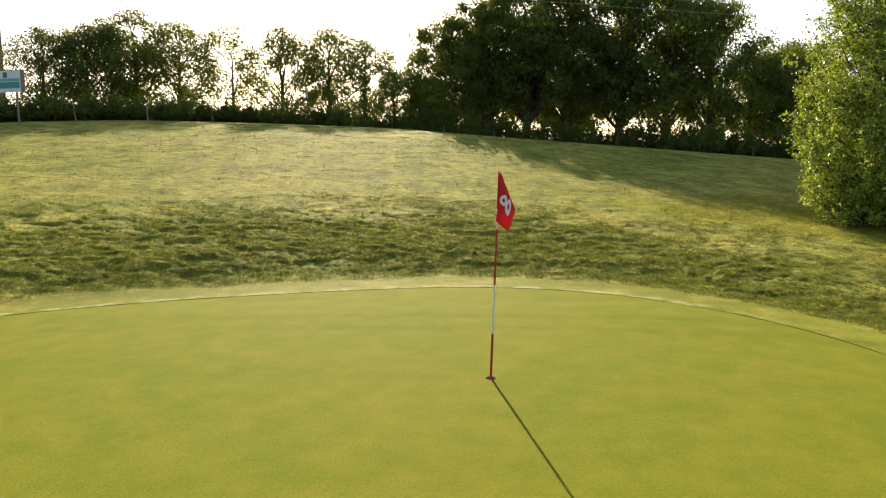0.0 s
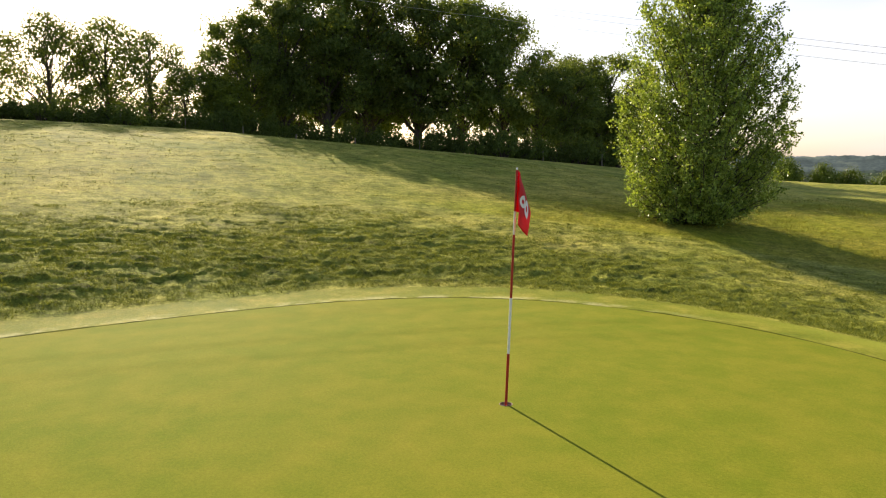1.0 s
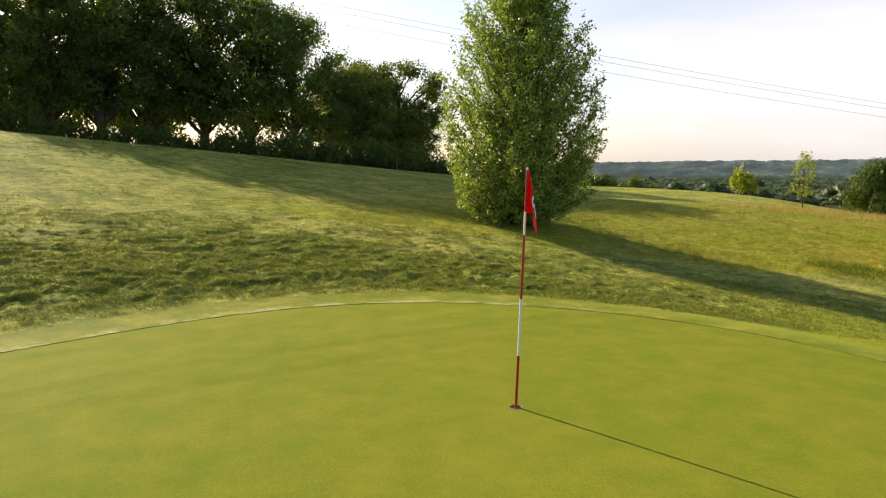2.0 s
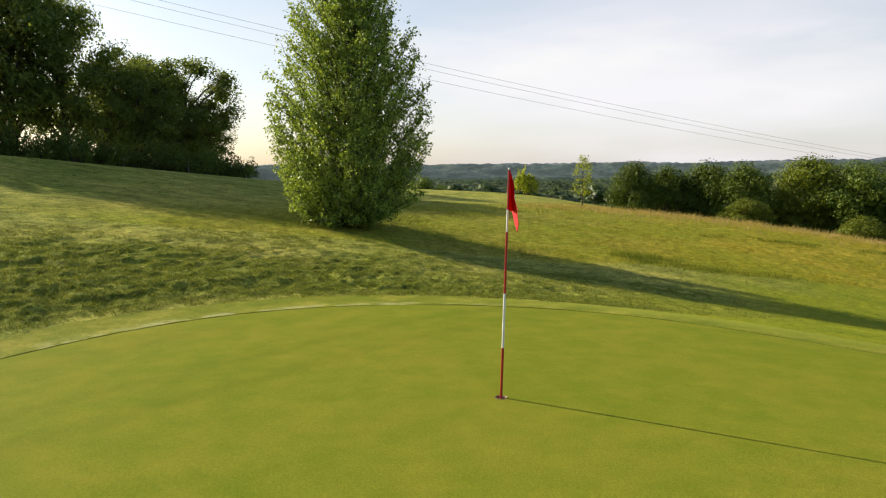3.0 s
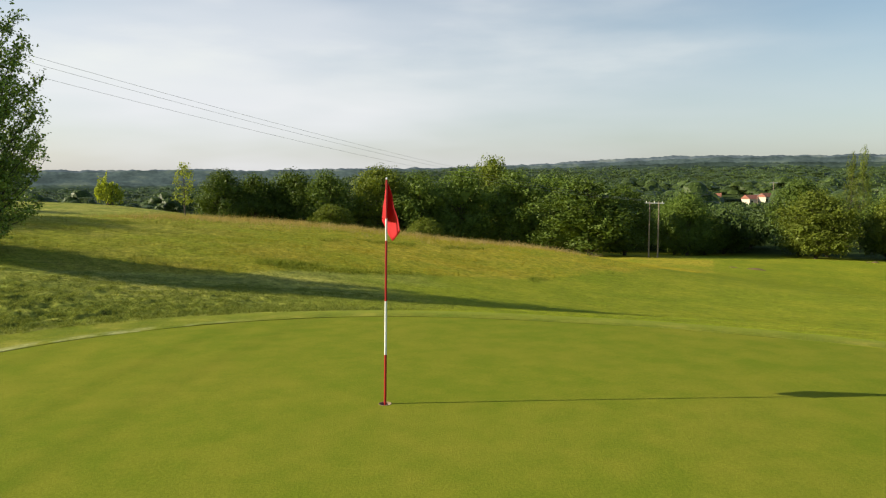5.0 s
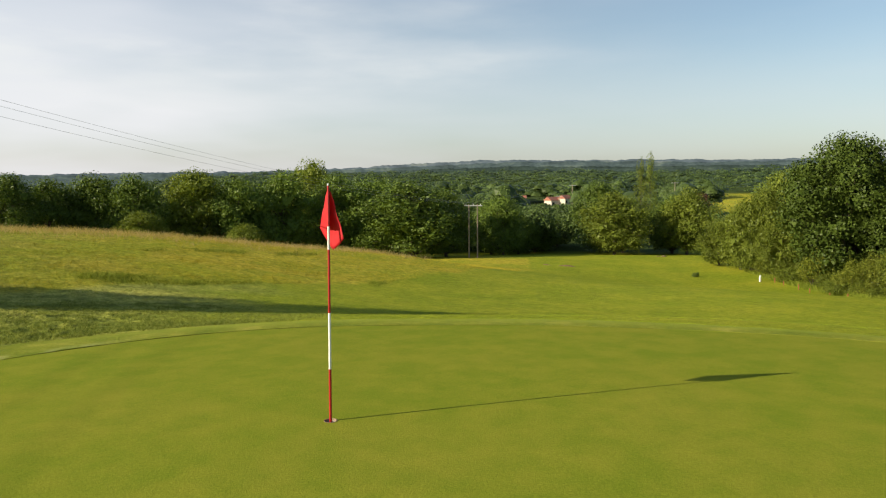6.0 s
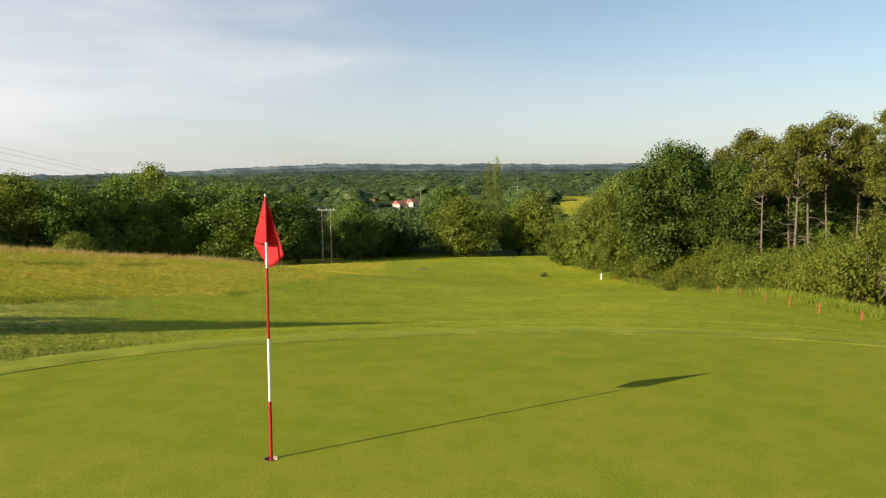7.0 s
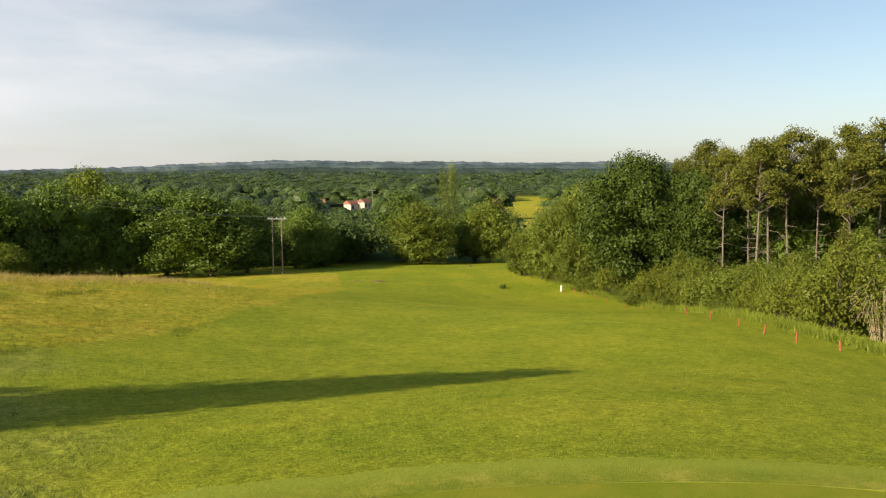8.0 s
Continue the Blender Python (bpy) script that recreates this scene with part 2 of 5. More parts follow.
# ================= the lie of the land =================
SWELLS = (2.49, 1.92, 2.73, 2.91, 0.46, 0.4, 2.05, 0.25, 0.18, 4.23, 0.51, -1.75, 1.96, 2.1, -0.65, -2.49, 4.48, -3.82, 2.21, -0.68, -3.85, 2.7, -1.85, 0.51, -1.47, -1.42, -1.99, 0.27, -1.09, -0.22, -0.72)


def green_radius(a):
    """Distance from the hole to the edge of the putting green, by direction."""
    return (7.30 - 0.22 * np.exp(-((np.mod(a + np.pi, 2 * np.pi) - np.pi - 0.36) / 0.30) ** 2) + 1.21 * np.cos(a) - 0.152 * np.cos(2 * a) + 0.106 * np.cos(3 * a) + 0.108 * np.cos(4 * a)
            - 2.609 * np.sin(a) - 0.842 * np.sin(2 * a) + 0.074 * np.sin(3 * a) - 0.113 * np.sin(4 * a))


def hillside(x, y):
    """Broad swells of the hill, 22 m wide, on a gentle plane."""
    z = SWELLS[-3] + SWELLS[-2] * x / 10 + SWELLS[-1] * y / 10
    k = 0
    for cx in (-50, -28, -8, 12, 32, 54):
        for cy in (-22, 2, 24, 46, 70):
            if cx > 30 and cy < -10:
                continue
            z = z + SWELLS[k] * np.exp(-((x - cx) ** 2 + (y - cy) ** 2) / 484.0)
            k += 1
    return z


def height(x, y):
    x, y = np.asarray(x, float), np.asarray(y, float)
    r, a = np.hypot(x, y), np.arctan2(y, x)
    edge = green_radius(a)
    far_east = -9.3 - 7 * (1 - smooth01((np.degrees(np.arctan2(x, y)) + 14) / 16)) + 0.020 * smooth01((np.degrees(np.arctan2(x, y)) + 22) / 30) * 1.5 * np.clip(r - 330, 0, 900)
    far_west = 2.5 - 0.065 * np.clip(r - 70, 0, 300)
    west = smooth01((-x - 25) / 70)
    south = smooth01((-y - 10) / 60)
    far = far_east * (1 - west) + far_west * west
    far = far * (1 - south) + (-1.0) * south
    z = hillside(np.clip(x, -75, 105), np.clip(y, -45, 115))
    z = z - 0.28 * np.exp(-((y - 15.2) / 5.0) ** 2) * smooth01((x + 12) / 7) * (1 - smooth01((x - 19) / 8))      # shallow hollow beyond the green
    z = z - 0.42 * smooth01((-x - 35) / 11) * smooth01((y - 1) / 12)
    z = z - 0.38 * np.exp(-((y - 46) / 15) ** 2) * (1 - smooth01((x - 3) / 10)) * smooth01((x + 42) / 10)
    b = smooth01((r - 85) / 55)
    z = z * (1 - b) + far * b
    s = smooth01((r - edge) / 3.4)
    return -0.10 * (r / edge) ** 2 * (1 - s) + z * s


def long_grass(x, y):
    """1 where the meadow is left uncut, 0 on the mown ground."""
    border = np.interp(x, [-40, -22, -4.3, -1.3, 0.4, 3.1, 7.3, 10.2, 13.0, 17.4, 31.0, 34.5, 40.0], [-16.0, 1.2, 18.6, 21.0, 23.0, 25.4, 29.3, 32.2, 35.5, 39.6, 60.0, 68.0, 80.0])
    wob = 1.6 * (grid_noise(x * 0.35, y * 0.35, 3) - 0.5)
    m = smooth01((y - border + wob) / 0.9)
    m = m * smooth01((x + 22) / 8)
    m = m * (1 - smooth01((x - 36) / 3))
    return np.maximum(m, smooth01((np.hypot(x, y) - 135) / 20))


def rough(x, y):
    """1 on the tufted hillside west and north of the green, 0 on the fairway."""
    lim = -3.0 + 0.05 * (y - 6)
    return 1 - smooth01((x - lim) / 5.0 + 0.5 * (grid_noise(x * 0.5, y * 0.5, 5) - 0.5))


def damp_band(x, y):
    """1 on the wet tussocky strip between the fringe and the drier slope."""
    d = np.hypot(x, y) - green_radius(np.arctan2(y, x))
    wob = 3.0 * (grid_noise(x * 0.35, y * 0.35, 41) - 0.5) + 1.5 * (grid_noise(x * 1.1, y * 1.1, 42) - 0.5)
    return smooth01((14 - y) / 8) * (1 - smooth01((d - 4.0 + wob) / 4.0)) * smooth01((d - 1.3) / 0.5)


def lumps(x, y):
    """Uneven turf outside the green."""
    wx = x + 0.5 * (grid_noise(x * 0.9, y * 0.9, 31) - 0.5) + 0.34 * (grid_noise(x * 2.3, y * 2.3, 32) - 0.5) + 0.16 * (grid_noise(x * 5.3, y * 5.3, 35) - 0.5)
    wy = y + 0.6 * (grid_noise(x * 1.3, y * 1.3, 33) - 0.5) + 0.3 * (grid_noise(x * 4.1, y * 4.1, 36) - 0.5)
    tussock = smooth01((grid_noise(wx * 3.0, wy * 2.2, 2) - 0.30) / 0.45) * (0.35 + 0.65 * grid_noise(x * 0.7, y * 0.45, 34))
    small = smooth01((grid_noise(wx * 4.6, wy * 3.6, 4) - 0.25) / 0.5)
    fine = smooth01((grid_noise(wx * 8.5, wy * 7.5, 37) - 0.25) / 0.5)
    return 0.42 * tussock + 0.27 * small + 0.20 * fine + 0.16 * grid_noise(wx * 0.8, y * 0.5, 1) - 0.5


# ================= ground, fringe and putting green =================
AROUND = 1040
ANG = np.radians(np.concatenate([np.linspace(40, 250, 870, endpoint=False), np.linspace(250, 400, 170, endpoint=False)]))
EDGE = green_radius(ANG)
FRINGE = 1.1 + 0.12 * np.sin(ANG * 3 + 1) + 0.22 * (grid_noise(ANG * 12, ANG * 0, 2) - 0.5) + 0.14 * (grid_noise(ANG * 45, ANG * 0, 2) - 0.5)


def ring_sheet(name, radii, relief=None, proud=0.0):
    """A sheet of rings about the hole; radii: (rings, AROUND). proud: it stands that much above its inner neighbour, with a turned-down rim."""
    if proud:
        radii = np.concatenate([radii[:1], radii[:1], radii[:1] + 0.03, radii[1:]])
    x, y = radii * np.cos(ANG), radii * np.sin(ANG)
    z = height(x, y) + proud * (0.7 + 0.6 * grid_noise(ANG * 30, ANG * 0 + 3, 4))[None]
    if relief is not None:
        z = z + relief(x, y)
    if proud:
        z[0] -= 1.3 * proud + 0.004
    verts = np.stack([x, y, z], -1).reshape(-1, 3)
    n = len(radii)
    k = np.arange(n - 1)[:, None] * AROUND + np.arange(AROUND)[None]
    nx = np.arange(n - 1)[:, None] * AROUND + (np.arange(AROUND)[None] + 1) % AROUND
    return mesh_from(name, verts, np.stack([k, k + AROUND, nx + AROUND, nx], -1).reshape(-1, 4), True), x, y


def turf_relief(x, y):
    r, a = np.hypot(x, y), np.arctan2(y, x)
    d = r - green_radius(a)
    amount = smooth01((d - 1.1) / 1.2) * (0.02 + 0.10 * rough(x, y) * (1 - smooth01((d - 3.5) / 13)) * smooth01((13 - y) / 8) + (0.05 * rough(x, y) + 0.07 * long_grass(x, y)) * (1 - 0.85 * smooth01((d - 8) / 10)))
    return lumps(x, y) * amount * (1 - smooth01((r - 70) / 40))


def fringe_relief(x, y):
    return 0.006 * (grid_noise(x * 3, y * 3, 8) - 0.5)


# putting green: closely mown, worn and yellowed in patches
m, nodes, links, bsdf = material("green_turf", 0.75)
c = coords(nodes)
big = noise_node(nodes, links, 0.45, 4, c, 0.5)
mid = noise_node(nodes, links, 2.2, 5, c, 0.6)
fine = noise_node(nodes, links, 44.0, 4, c, 0.75)
speck = noise_node(nodes, links, 170.0, 2, c, 0.7)
base = ramp(nodes, links, big, [(0.32, (0.144, 0.190, 0.015)), (0.50, (0.170, 0.200, 0.018)), (0.68, (0.197, 0.208, 0.023))])
base = mix(nodes, links, 0.42, base, ramp(nodes, links, mid, [(0.36, (0.124, 0.168, 0.012)), (0.66, (0.235, 0.225, 0.026))]))
base = mix(nodes, links, 0.45, base, ramp(nodes, links, fine, [(0.34, (0.70, 0.72, 0.66)), (0.66, (1.25, 1.22, 1.2))]), "MULTIPLY")
base = mix(nodes, links, 0.28, base, ramp(nodes, links, speck, [(0.3, (0.5, 0.5, 0.45)), (0.7, (1.4, 1.35, 1.25))]), "MULTIPLY")
links.new(base, bsdf.inputs["Base Color"])
bsdf.inputs["Specular IOR Level"].default_value = 0.02
bsdf.inputs["Roughness"].default_value = 0.9
bump(nodes, links, fine, 0.4, 0.012, bsdf)
MAT_GREEN = m

# fringe: a little longer, fresher
m, nodes, links, bsdf = material("fringe_turf", 0.8)
c = coords(nodes)
big = noise_node(nodes, links, 0.8, 4, c, 0.6)
fine = noise_node(nodes, links, 24.0, 6, c, 0.75)
big = noise_node(nodes, links, 1.3, 7, c, 0.7)
base = ramp(nodes, links, big, [(0.36, (0.14, 0.185, 0.018)), (0.52, (0.195, 0.22, 0.024)), (0.66, (0.30, 0.29, 0.05))])
base = mix(nodes, links, 0.7, base, ramp(nodes, links, fine, [(0.25, (0.5, 0.52, 0.45)), (0.75, (1.4, 1.35, 1.3))]), "MULTIPLY")
outer = nodes.new("ShaderNodeAttribute")
outer.attribute_name = "outer"
base = mix(nodes, links, outer.outputs["Fac"], base, ramp(nodes, links, fine, [(0.3, (0.18, 0.218, 0.022)), (0.7, (0.30, 0.330, 0.040))]))
rim = nodes.new("ShaderNodeAttribute")
rim.attribute_name = "rim"
dry = mix(nodes, links, 1.0, rim.outputs["Fac"], ramp(nodes, links, noise_node(nodes, links, 1.7, 5, c, 0.65), [(0.44, (0, 0, 0)), (0.58, (0.9, 0.9, 0.9))]), "MULTIPLY")
base = mix(nodes, links, dry, base, ramp(nodes, links, fine, [(0.3, (0.22, 0.23, 0.07)), (0.7, (0.50, 0.49, 0.22))]))
# dark line on the turned-down rim: the edge's shade, put into the turf colour
at_edge_shade = nodes.new("ShaderNodeAttribute")
at_edge_shade.attribute_name = "cut"
base = mix(nodes, links, at_edge_shade.outputs["Fac"], base, ramp(nodes, links, fine, [(0.3, (0.045, 0.050, 0.014)), (0.7, (0.10, 0.105, 0.025))]))
links.new(base, bsdf.inputs["Base Color"])
bsdf.inputs["Specular IOR Level"].default_value = 0.03
bump(nodes, links, fine, 0.8, 0.03, bsdf)
MAT_FRINGE = m

# open ground: fairway, tufted rough, meadow
m, nodes, links, bsdf = material("meadow_turf", 0.85)
c = coords(nodes)
at_r, at_l = nodes.new("ShaderNodeAttribute"), nodes.new("ShaderNodeAttribute")
at_r.attribute_name, at_l.attribute_name = "rough", "meadow"
big = noise_node(nodes, links, 0.22, 5, c, 0.6)
mid = noise_node(nodes, links, 1.3, 6, c, 0.65)
fine = noise_node(nodes, links, 14.0, 5, c, 0.75)
tiny = noise_node(nodes, links, 55.0, 3, c, 0.7)
streak = noise_node(nodes, links, 2.2, 9, c, 0.72, (1.6, 0.8, 1.0))
fair = ramp(nodes, links, mid, [(0.36, (0.196, 0.242, 0.019)), (0.62, (0.272, 0.300, 0.027))])
fair = mix(nodes, links, 0.4, fair, ramp(nodes, links, big, [(0.38, (0.155, 0.208, 0.019)), (0.66, (0.345, 0.325, 0.036))]))
fair = mix(nodes, links, 0.15, fair, ramp(nodes, links, streak, [(0.38, (0.45, 0.5, 0.45)), (0.6, (1.45, 1.4, 1.3))]), "MULTIPLY")
tuft = ramp(nodes, links, streak, [(0.36, (0.075, 0.085, 0.028)), (0.48, (0.25, 0.275, 0.055)), (0.62, (0.45, 0.43, 0.13))])
tuft = mix(nodes, links, 0.5, tuft, ramp(nodes, links, big, [(0.35, (0.175, 0.235, 0.042)), (0.68, (0.44, 0.395, 0.115))]))
tuft = mix(nodes, links, 0.65, tuft, ramp(nodes, links, noise_node(nodes, links, 0.75, 5, c, 0.62, (0.8, 1.2, 1.0)), [(0.36, (0.45, 0.52, 0.48)), (0.5, (0.95, 0.98, 0.95)), (0.64, (1.28, 1.22, 1.15))]), "MULTIPLY")
mead = ramp(nodes, links, mid, [(0.34, (0.285, 0.265, 0.028)), (0.66, (0.48, 0.40, 0.060))])
at_g = nodes.new("ShaderNodeAttribute")
at_g.attribute_name = "gold"
mead = mix(nodes, links, at_g.outputs["Fac"], ramp(nodes, links, mid, [(0.34, (0.225, 0.240, 0.038)), (0.66, (0.39, 0.365, 0.078))]), mead)
mead = mix(nodes, links, ramp(nodes, links, big, [(0.42, (0.75, 0.75, 0.75)), (0.60, (0, 0, 0))]), mead, (0.24, 0.285, 0.026))
mead = mix(nodes, links, 0.55, mead, ramp(nodes, links, streak, [(0.38, (0.40, 0.46, 0.4)), (0.6, (1.4, 1.3, 1.25))]), "MULTIPLY")
at_d = nodes.new("ShaderNodeAttribute")
at_d.attribute_name = "damp"
damp = ramp(nodes, links, streak, [(0.36, (0.050, 0.060, 0.020)), (0.48, (0.165, 0.205, 0.036)), (0.62, (0.31, 0.33, 0.075))])
tuft = mix(nodes, links, at_d.outputs["Fac"], tuft, damp)
base = mix(nodes, links, at_r.outputs["Fac"], fair, tuft)
base = mix(nodes, links, at_l.outputs["Fac"], base, mead)
clump = noise_node(nodes, links, 3.6, 4, c, 0.65)
base = mix(nodes, links, 0.4, base, ramp(nodes, links, clump, [(0.36, (0.58, 0.62, 0.55)), (0.5, (1.0, 1.0, 1.0)), (0.64, (1.38, 1.32, 1.25))]), "MULTIPLY")
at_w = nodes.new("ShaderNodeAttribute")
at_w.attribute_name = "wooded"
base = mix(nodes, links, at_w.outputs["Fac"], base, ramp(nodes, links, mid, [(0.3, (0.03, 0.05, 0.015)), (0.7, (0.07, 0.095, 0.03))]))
base = mix(nodes, links, 0.85, base, ramp(nodes, links, fine, [(0.30, (0.35, 0.38, 0.30)), (0.70, (1.6, 1.55, 1.45))]), "MULTIPLY")
base = mix(nodes, links, 0.4, base, ramp(nodes, links, tiny, [(0.3, (0.5, 0.5, 0.45)), (0.7, (1.4, 1.4, 1.3))]), "MULTIPLY")
links.new(base, bsdf.inputs["Base Color"])
dew = nodes.new("ShaderNodeMapRange")
dew.inputs["To Min"].default_value, dew.inputs["To Max"].default_value = 0.02, 0.015
links.new(at_r.outputs["Fac"], dew.inputs["Value"])
links.new(dew.outputs[0], bsdf.inputs["Specular IOR Level"])
bsdf.inputs["Roughness"].default_value = 0.85
mix_bump = mix(nodes, links, 0.35, fine, streak)
bump(nodes, links, mix_bump, 1.0, 0.08, bsdf)
MAT_GROUND = m

steps = np.concatenate([[0], np.cumsum(0.055 * np.where(np.arange(245) < 130, 1.0, 1.073 ** (np.arange(245) - 130.0)))])
me, gx, gy = ring_sheet("ground", (EDGE + FRINGE)[None] + steps[:, None], turf_relief, 0.0005)
far_off, bearing = np.hypot(gx, gy), np.degrees(np.arctan2(gx, gy))
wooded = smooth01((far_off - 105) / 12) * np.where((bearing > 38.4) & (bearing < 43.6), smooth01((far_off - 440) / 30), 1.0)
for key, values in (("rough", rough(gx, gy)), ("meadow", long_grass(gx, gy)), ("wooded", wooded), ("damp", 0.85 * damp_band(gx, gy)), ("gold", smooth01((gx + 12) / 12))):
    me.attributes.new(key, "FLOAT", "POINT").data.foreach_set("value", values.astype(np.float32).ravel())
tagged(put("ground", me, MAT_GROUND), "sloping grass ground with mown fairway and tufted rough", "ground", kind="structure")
me, fx, fy = ring_sheet("fringe", EDGE[None] + FRINGE[None] * np.array([0, 0.05, 0.10, 0.16, 0.28, 0.42, 0.57, 0.72, 0.87, 1.02])[:, None], fringe_relief, 0.005)
# mask of the shade painted on the rim, broken up by noise
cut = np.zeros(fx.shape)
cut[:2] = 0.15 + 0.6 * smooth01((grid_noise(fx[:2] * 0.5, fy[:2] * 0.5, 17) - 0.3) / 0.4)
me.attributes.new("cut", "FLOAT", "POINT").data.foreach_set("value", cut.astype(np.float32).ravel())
past = np.hypot(fx, fy) - green_radius(np.arctan2(fy, fx))
me.attributes.new("outer", "FLOAT", "POINT").data.foreach_set("value", (smooth01((past - 0.15) / 0.8) * smooth01((fx + 4) / 4)).astype(np.float32).ravel())
me.attributes.new("rim", "FLOAT", "POINT").data.foreach_set("value", ((1 - smooth01((past - 0.12) / 0.25)) * smooth01((-fx - 1.5) / 2.5)).astype(np.float32).ravel())
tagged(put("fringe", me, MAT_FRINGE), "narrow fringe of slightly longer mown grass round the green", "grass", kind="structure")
me, _, _ = ring_sheet("putting_green", 0.054 + (EDGE[None] - 0.054) * np.linspace(0, 1, 20)[:, None] ** 1.4)
tagged(put("putting_green", me, MAT_GREEN), "smooth closely mown yellow-green putting green", "green", kind="structure")


# ================= flagstick, flag and hole =================
STICK_TOP = Vector((0.033, 0.072, 2.128))


def stick_at(z):
    return STICK_TOP * (z / STICK_TOP.z)


def flagstick():
    root = new("flagstick")
    tagged(root, "red and white banded golf flagstick standing in the hole", "flagstick")
    bands = [(-0.12, 0.468, MAT_RED, "red band"), (0.468, 0.975, MAT_WHITE, "white band"), (0.975, 1.541, MAT_RED, "red band"),
             (1.541, 1.745, MAT_WHITE, "white band"), (1.745, 2.105, MAT_RED, "red band")]
    for k, (z0, z1, mat, label) in enumerate(bands):
        r = 0.0125 - 0.0008 * k
        v, f = tube([stick_at(z0), stick_at((z0 + z1) / 2), stick_at(z1)], [r, r, r], 14)
        put("band", mesh_from("band", v, f, True), mat, root, label)
    bm = bmesh.new()
    bmesh.ops.create_uvsphere(bm, u_segments=12, v_segments=8, radius=0.0098, matrix=Matrix.Translation(stick_at(2.115)) @ Matrix.Diagonal((1, 1, 1.3, 1)))
    part("cap", bm, MAT_WHITE, root, "white rounded cap", True)
    return root


def cloth(u, v):
    """A point of the hanging flag: u from the sleeve to the free edge, v down the sleeve. It folds once, half way."""
    a = np.array(stick_at(2.108 - 0.365 * v)) + np.array([-0.002, 0.010, 0])
    b = (1 - v) * np.array([0.034, 0.100, 2.085]) + v * np.array([-0.030, 0.255, 1.735])
    c = (1 - v) * np.array([0.060, 0.082, 2.050]) + v * np.array([0.153, 0.012, 1.636])
    fold = 0.46
    if u < fold:
        q = u / fold
        p = a + (b - a) * q + v * np.array([0.020, 0.006, -0.015]) * math.sin(math.pi * q)
    else:
        q = (u - fold) / (1 - fold)
        hang = 1 - abs(q - 0.48) / (0.48 if q < 0.48 else 0.52)           # the lower corner hangs in a point
        p = b + (c - b) * q + v * np.array([0.030, 0.022, -0.160 * v]) * (0.75 * hang + 0.25 * math.sin(math.pi * q))
    ripple = 0.007 * v * math.sin(10 * u + 4 * v) * min(1, 3 * u) + 0.006 * math.sin(13 * v + 5 * u) * u
    return p + ripple * np.array([0.8, 0.3, 0.0])


def flag(stick):
    nu, nv = 26, 20
    pts = np.array([[cloth(i / (nu - 1), j / (nv - 1)) for i in range(nu)] for j in range(nv)]).reshape(-1, 3)
    k = (np.arange(nv - 1)[:, None] * nu + np.arange(nu - 1)[None]).ravel()
    me = mesh_from("flag", pts, np.stack([k, k + 1, k + nu + 1, k + nu], -1), True)
    m, nodes, links, bsdf = material("red_flag_cloth", 0.7)
    c = coords(nodes)
    weave = noise_node(nodes, links, 220, 2, c)
    links.new(ramp(nodes, links, weave, [(0.3, (0.50, 0.008, 0.016)), (0.7, (0.66, 0.016, 0.026))]), bsdf.inputs["Base Color"])
    tr = nodes.new("ShaderNodeBsdfTranslucent")
    tr.inputs["Color"].default_value = (0.70, 0.012, 0.02, 1)
    ms = nodes.new("ShaderNodeMixShader")
    ms.inputs[0].default_value = 0.32
    links.new(bsdf.outputs[0], ms.inputs[1])
    links.new(tr.outputs[0], ms.inputs[2])
    links.new(ms.outputs[0], nodes["Material Output"].inputs["Surface"])
    ob = put("flag", me, m, stick, "limp red cloth flag with a white number")
    solid = ob.modifiers.new("thickness", "SOLIDIFY")
    solid.thickness, solid.offset = 0.0012, 0.0
    # the figure 8: two rings printed on the cloth
    mat8 = plain("white_print", (0.72, 0.66, 0.70), 0.6, 0.05, 60)
    heap = Heap()
    for cu, cv, ru, rv in ((0.775, 0.515, 0.150, 0.105), (0.635, 0.690, 0.128, 0.112)):
        seg, rows = 28, []
        for q in (1.0, 0.68, 0.36):
            for s in range(seg):
                t = 2 * math.pi * s / seg
                u, v = cu + ru * q * math.cos(t), cv + rv * q * math.sin(t)
                p = cloth(u, v)
                du, dv = cloth(u + 0.01, v) - p, cloth(u, v + 0.01) - p
                n = np.cross(du, dv)
                n = n if n[0] > 0 else -n
                rows.append(p + 0.0022 * n / np.linalg.norm(n))
        k = np.arange(2)[:, None] * seg + np.arange(seg)[None]
        nx = np.arange(2)[:, None] * seg + (np.arange(seg)[None] + 1) % seg
        heap.add(rows, np.stack([k, nx, nx + seg, k + seg], -1).reshape(-1, 4))
    put("number", heap.mesh("number", True), mat8, ob, "white printed figure 8")


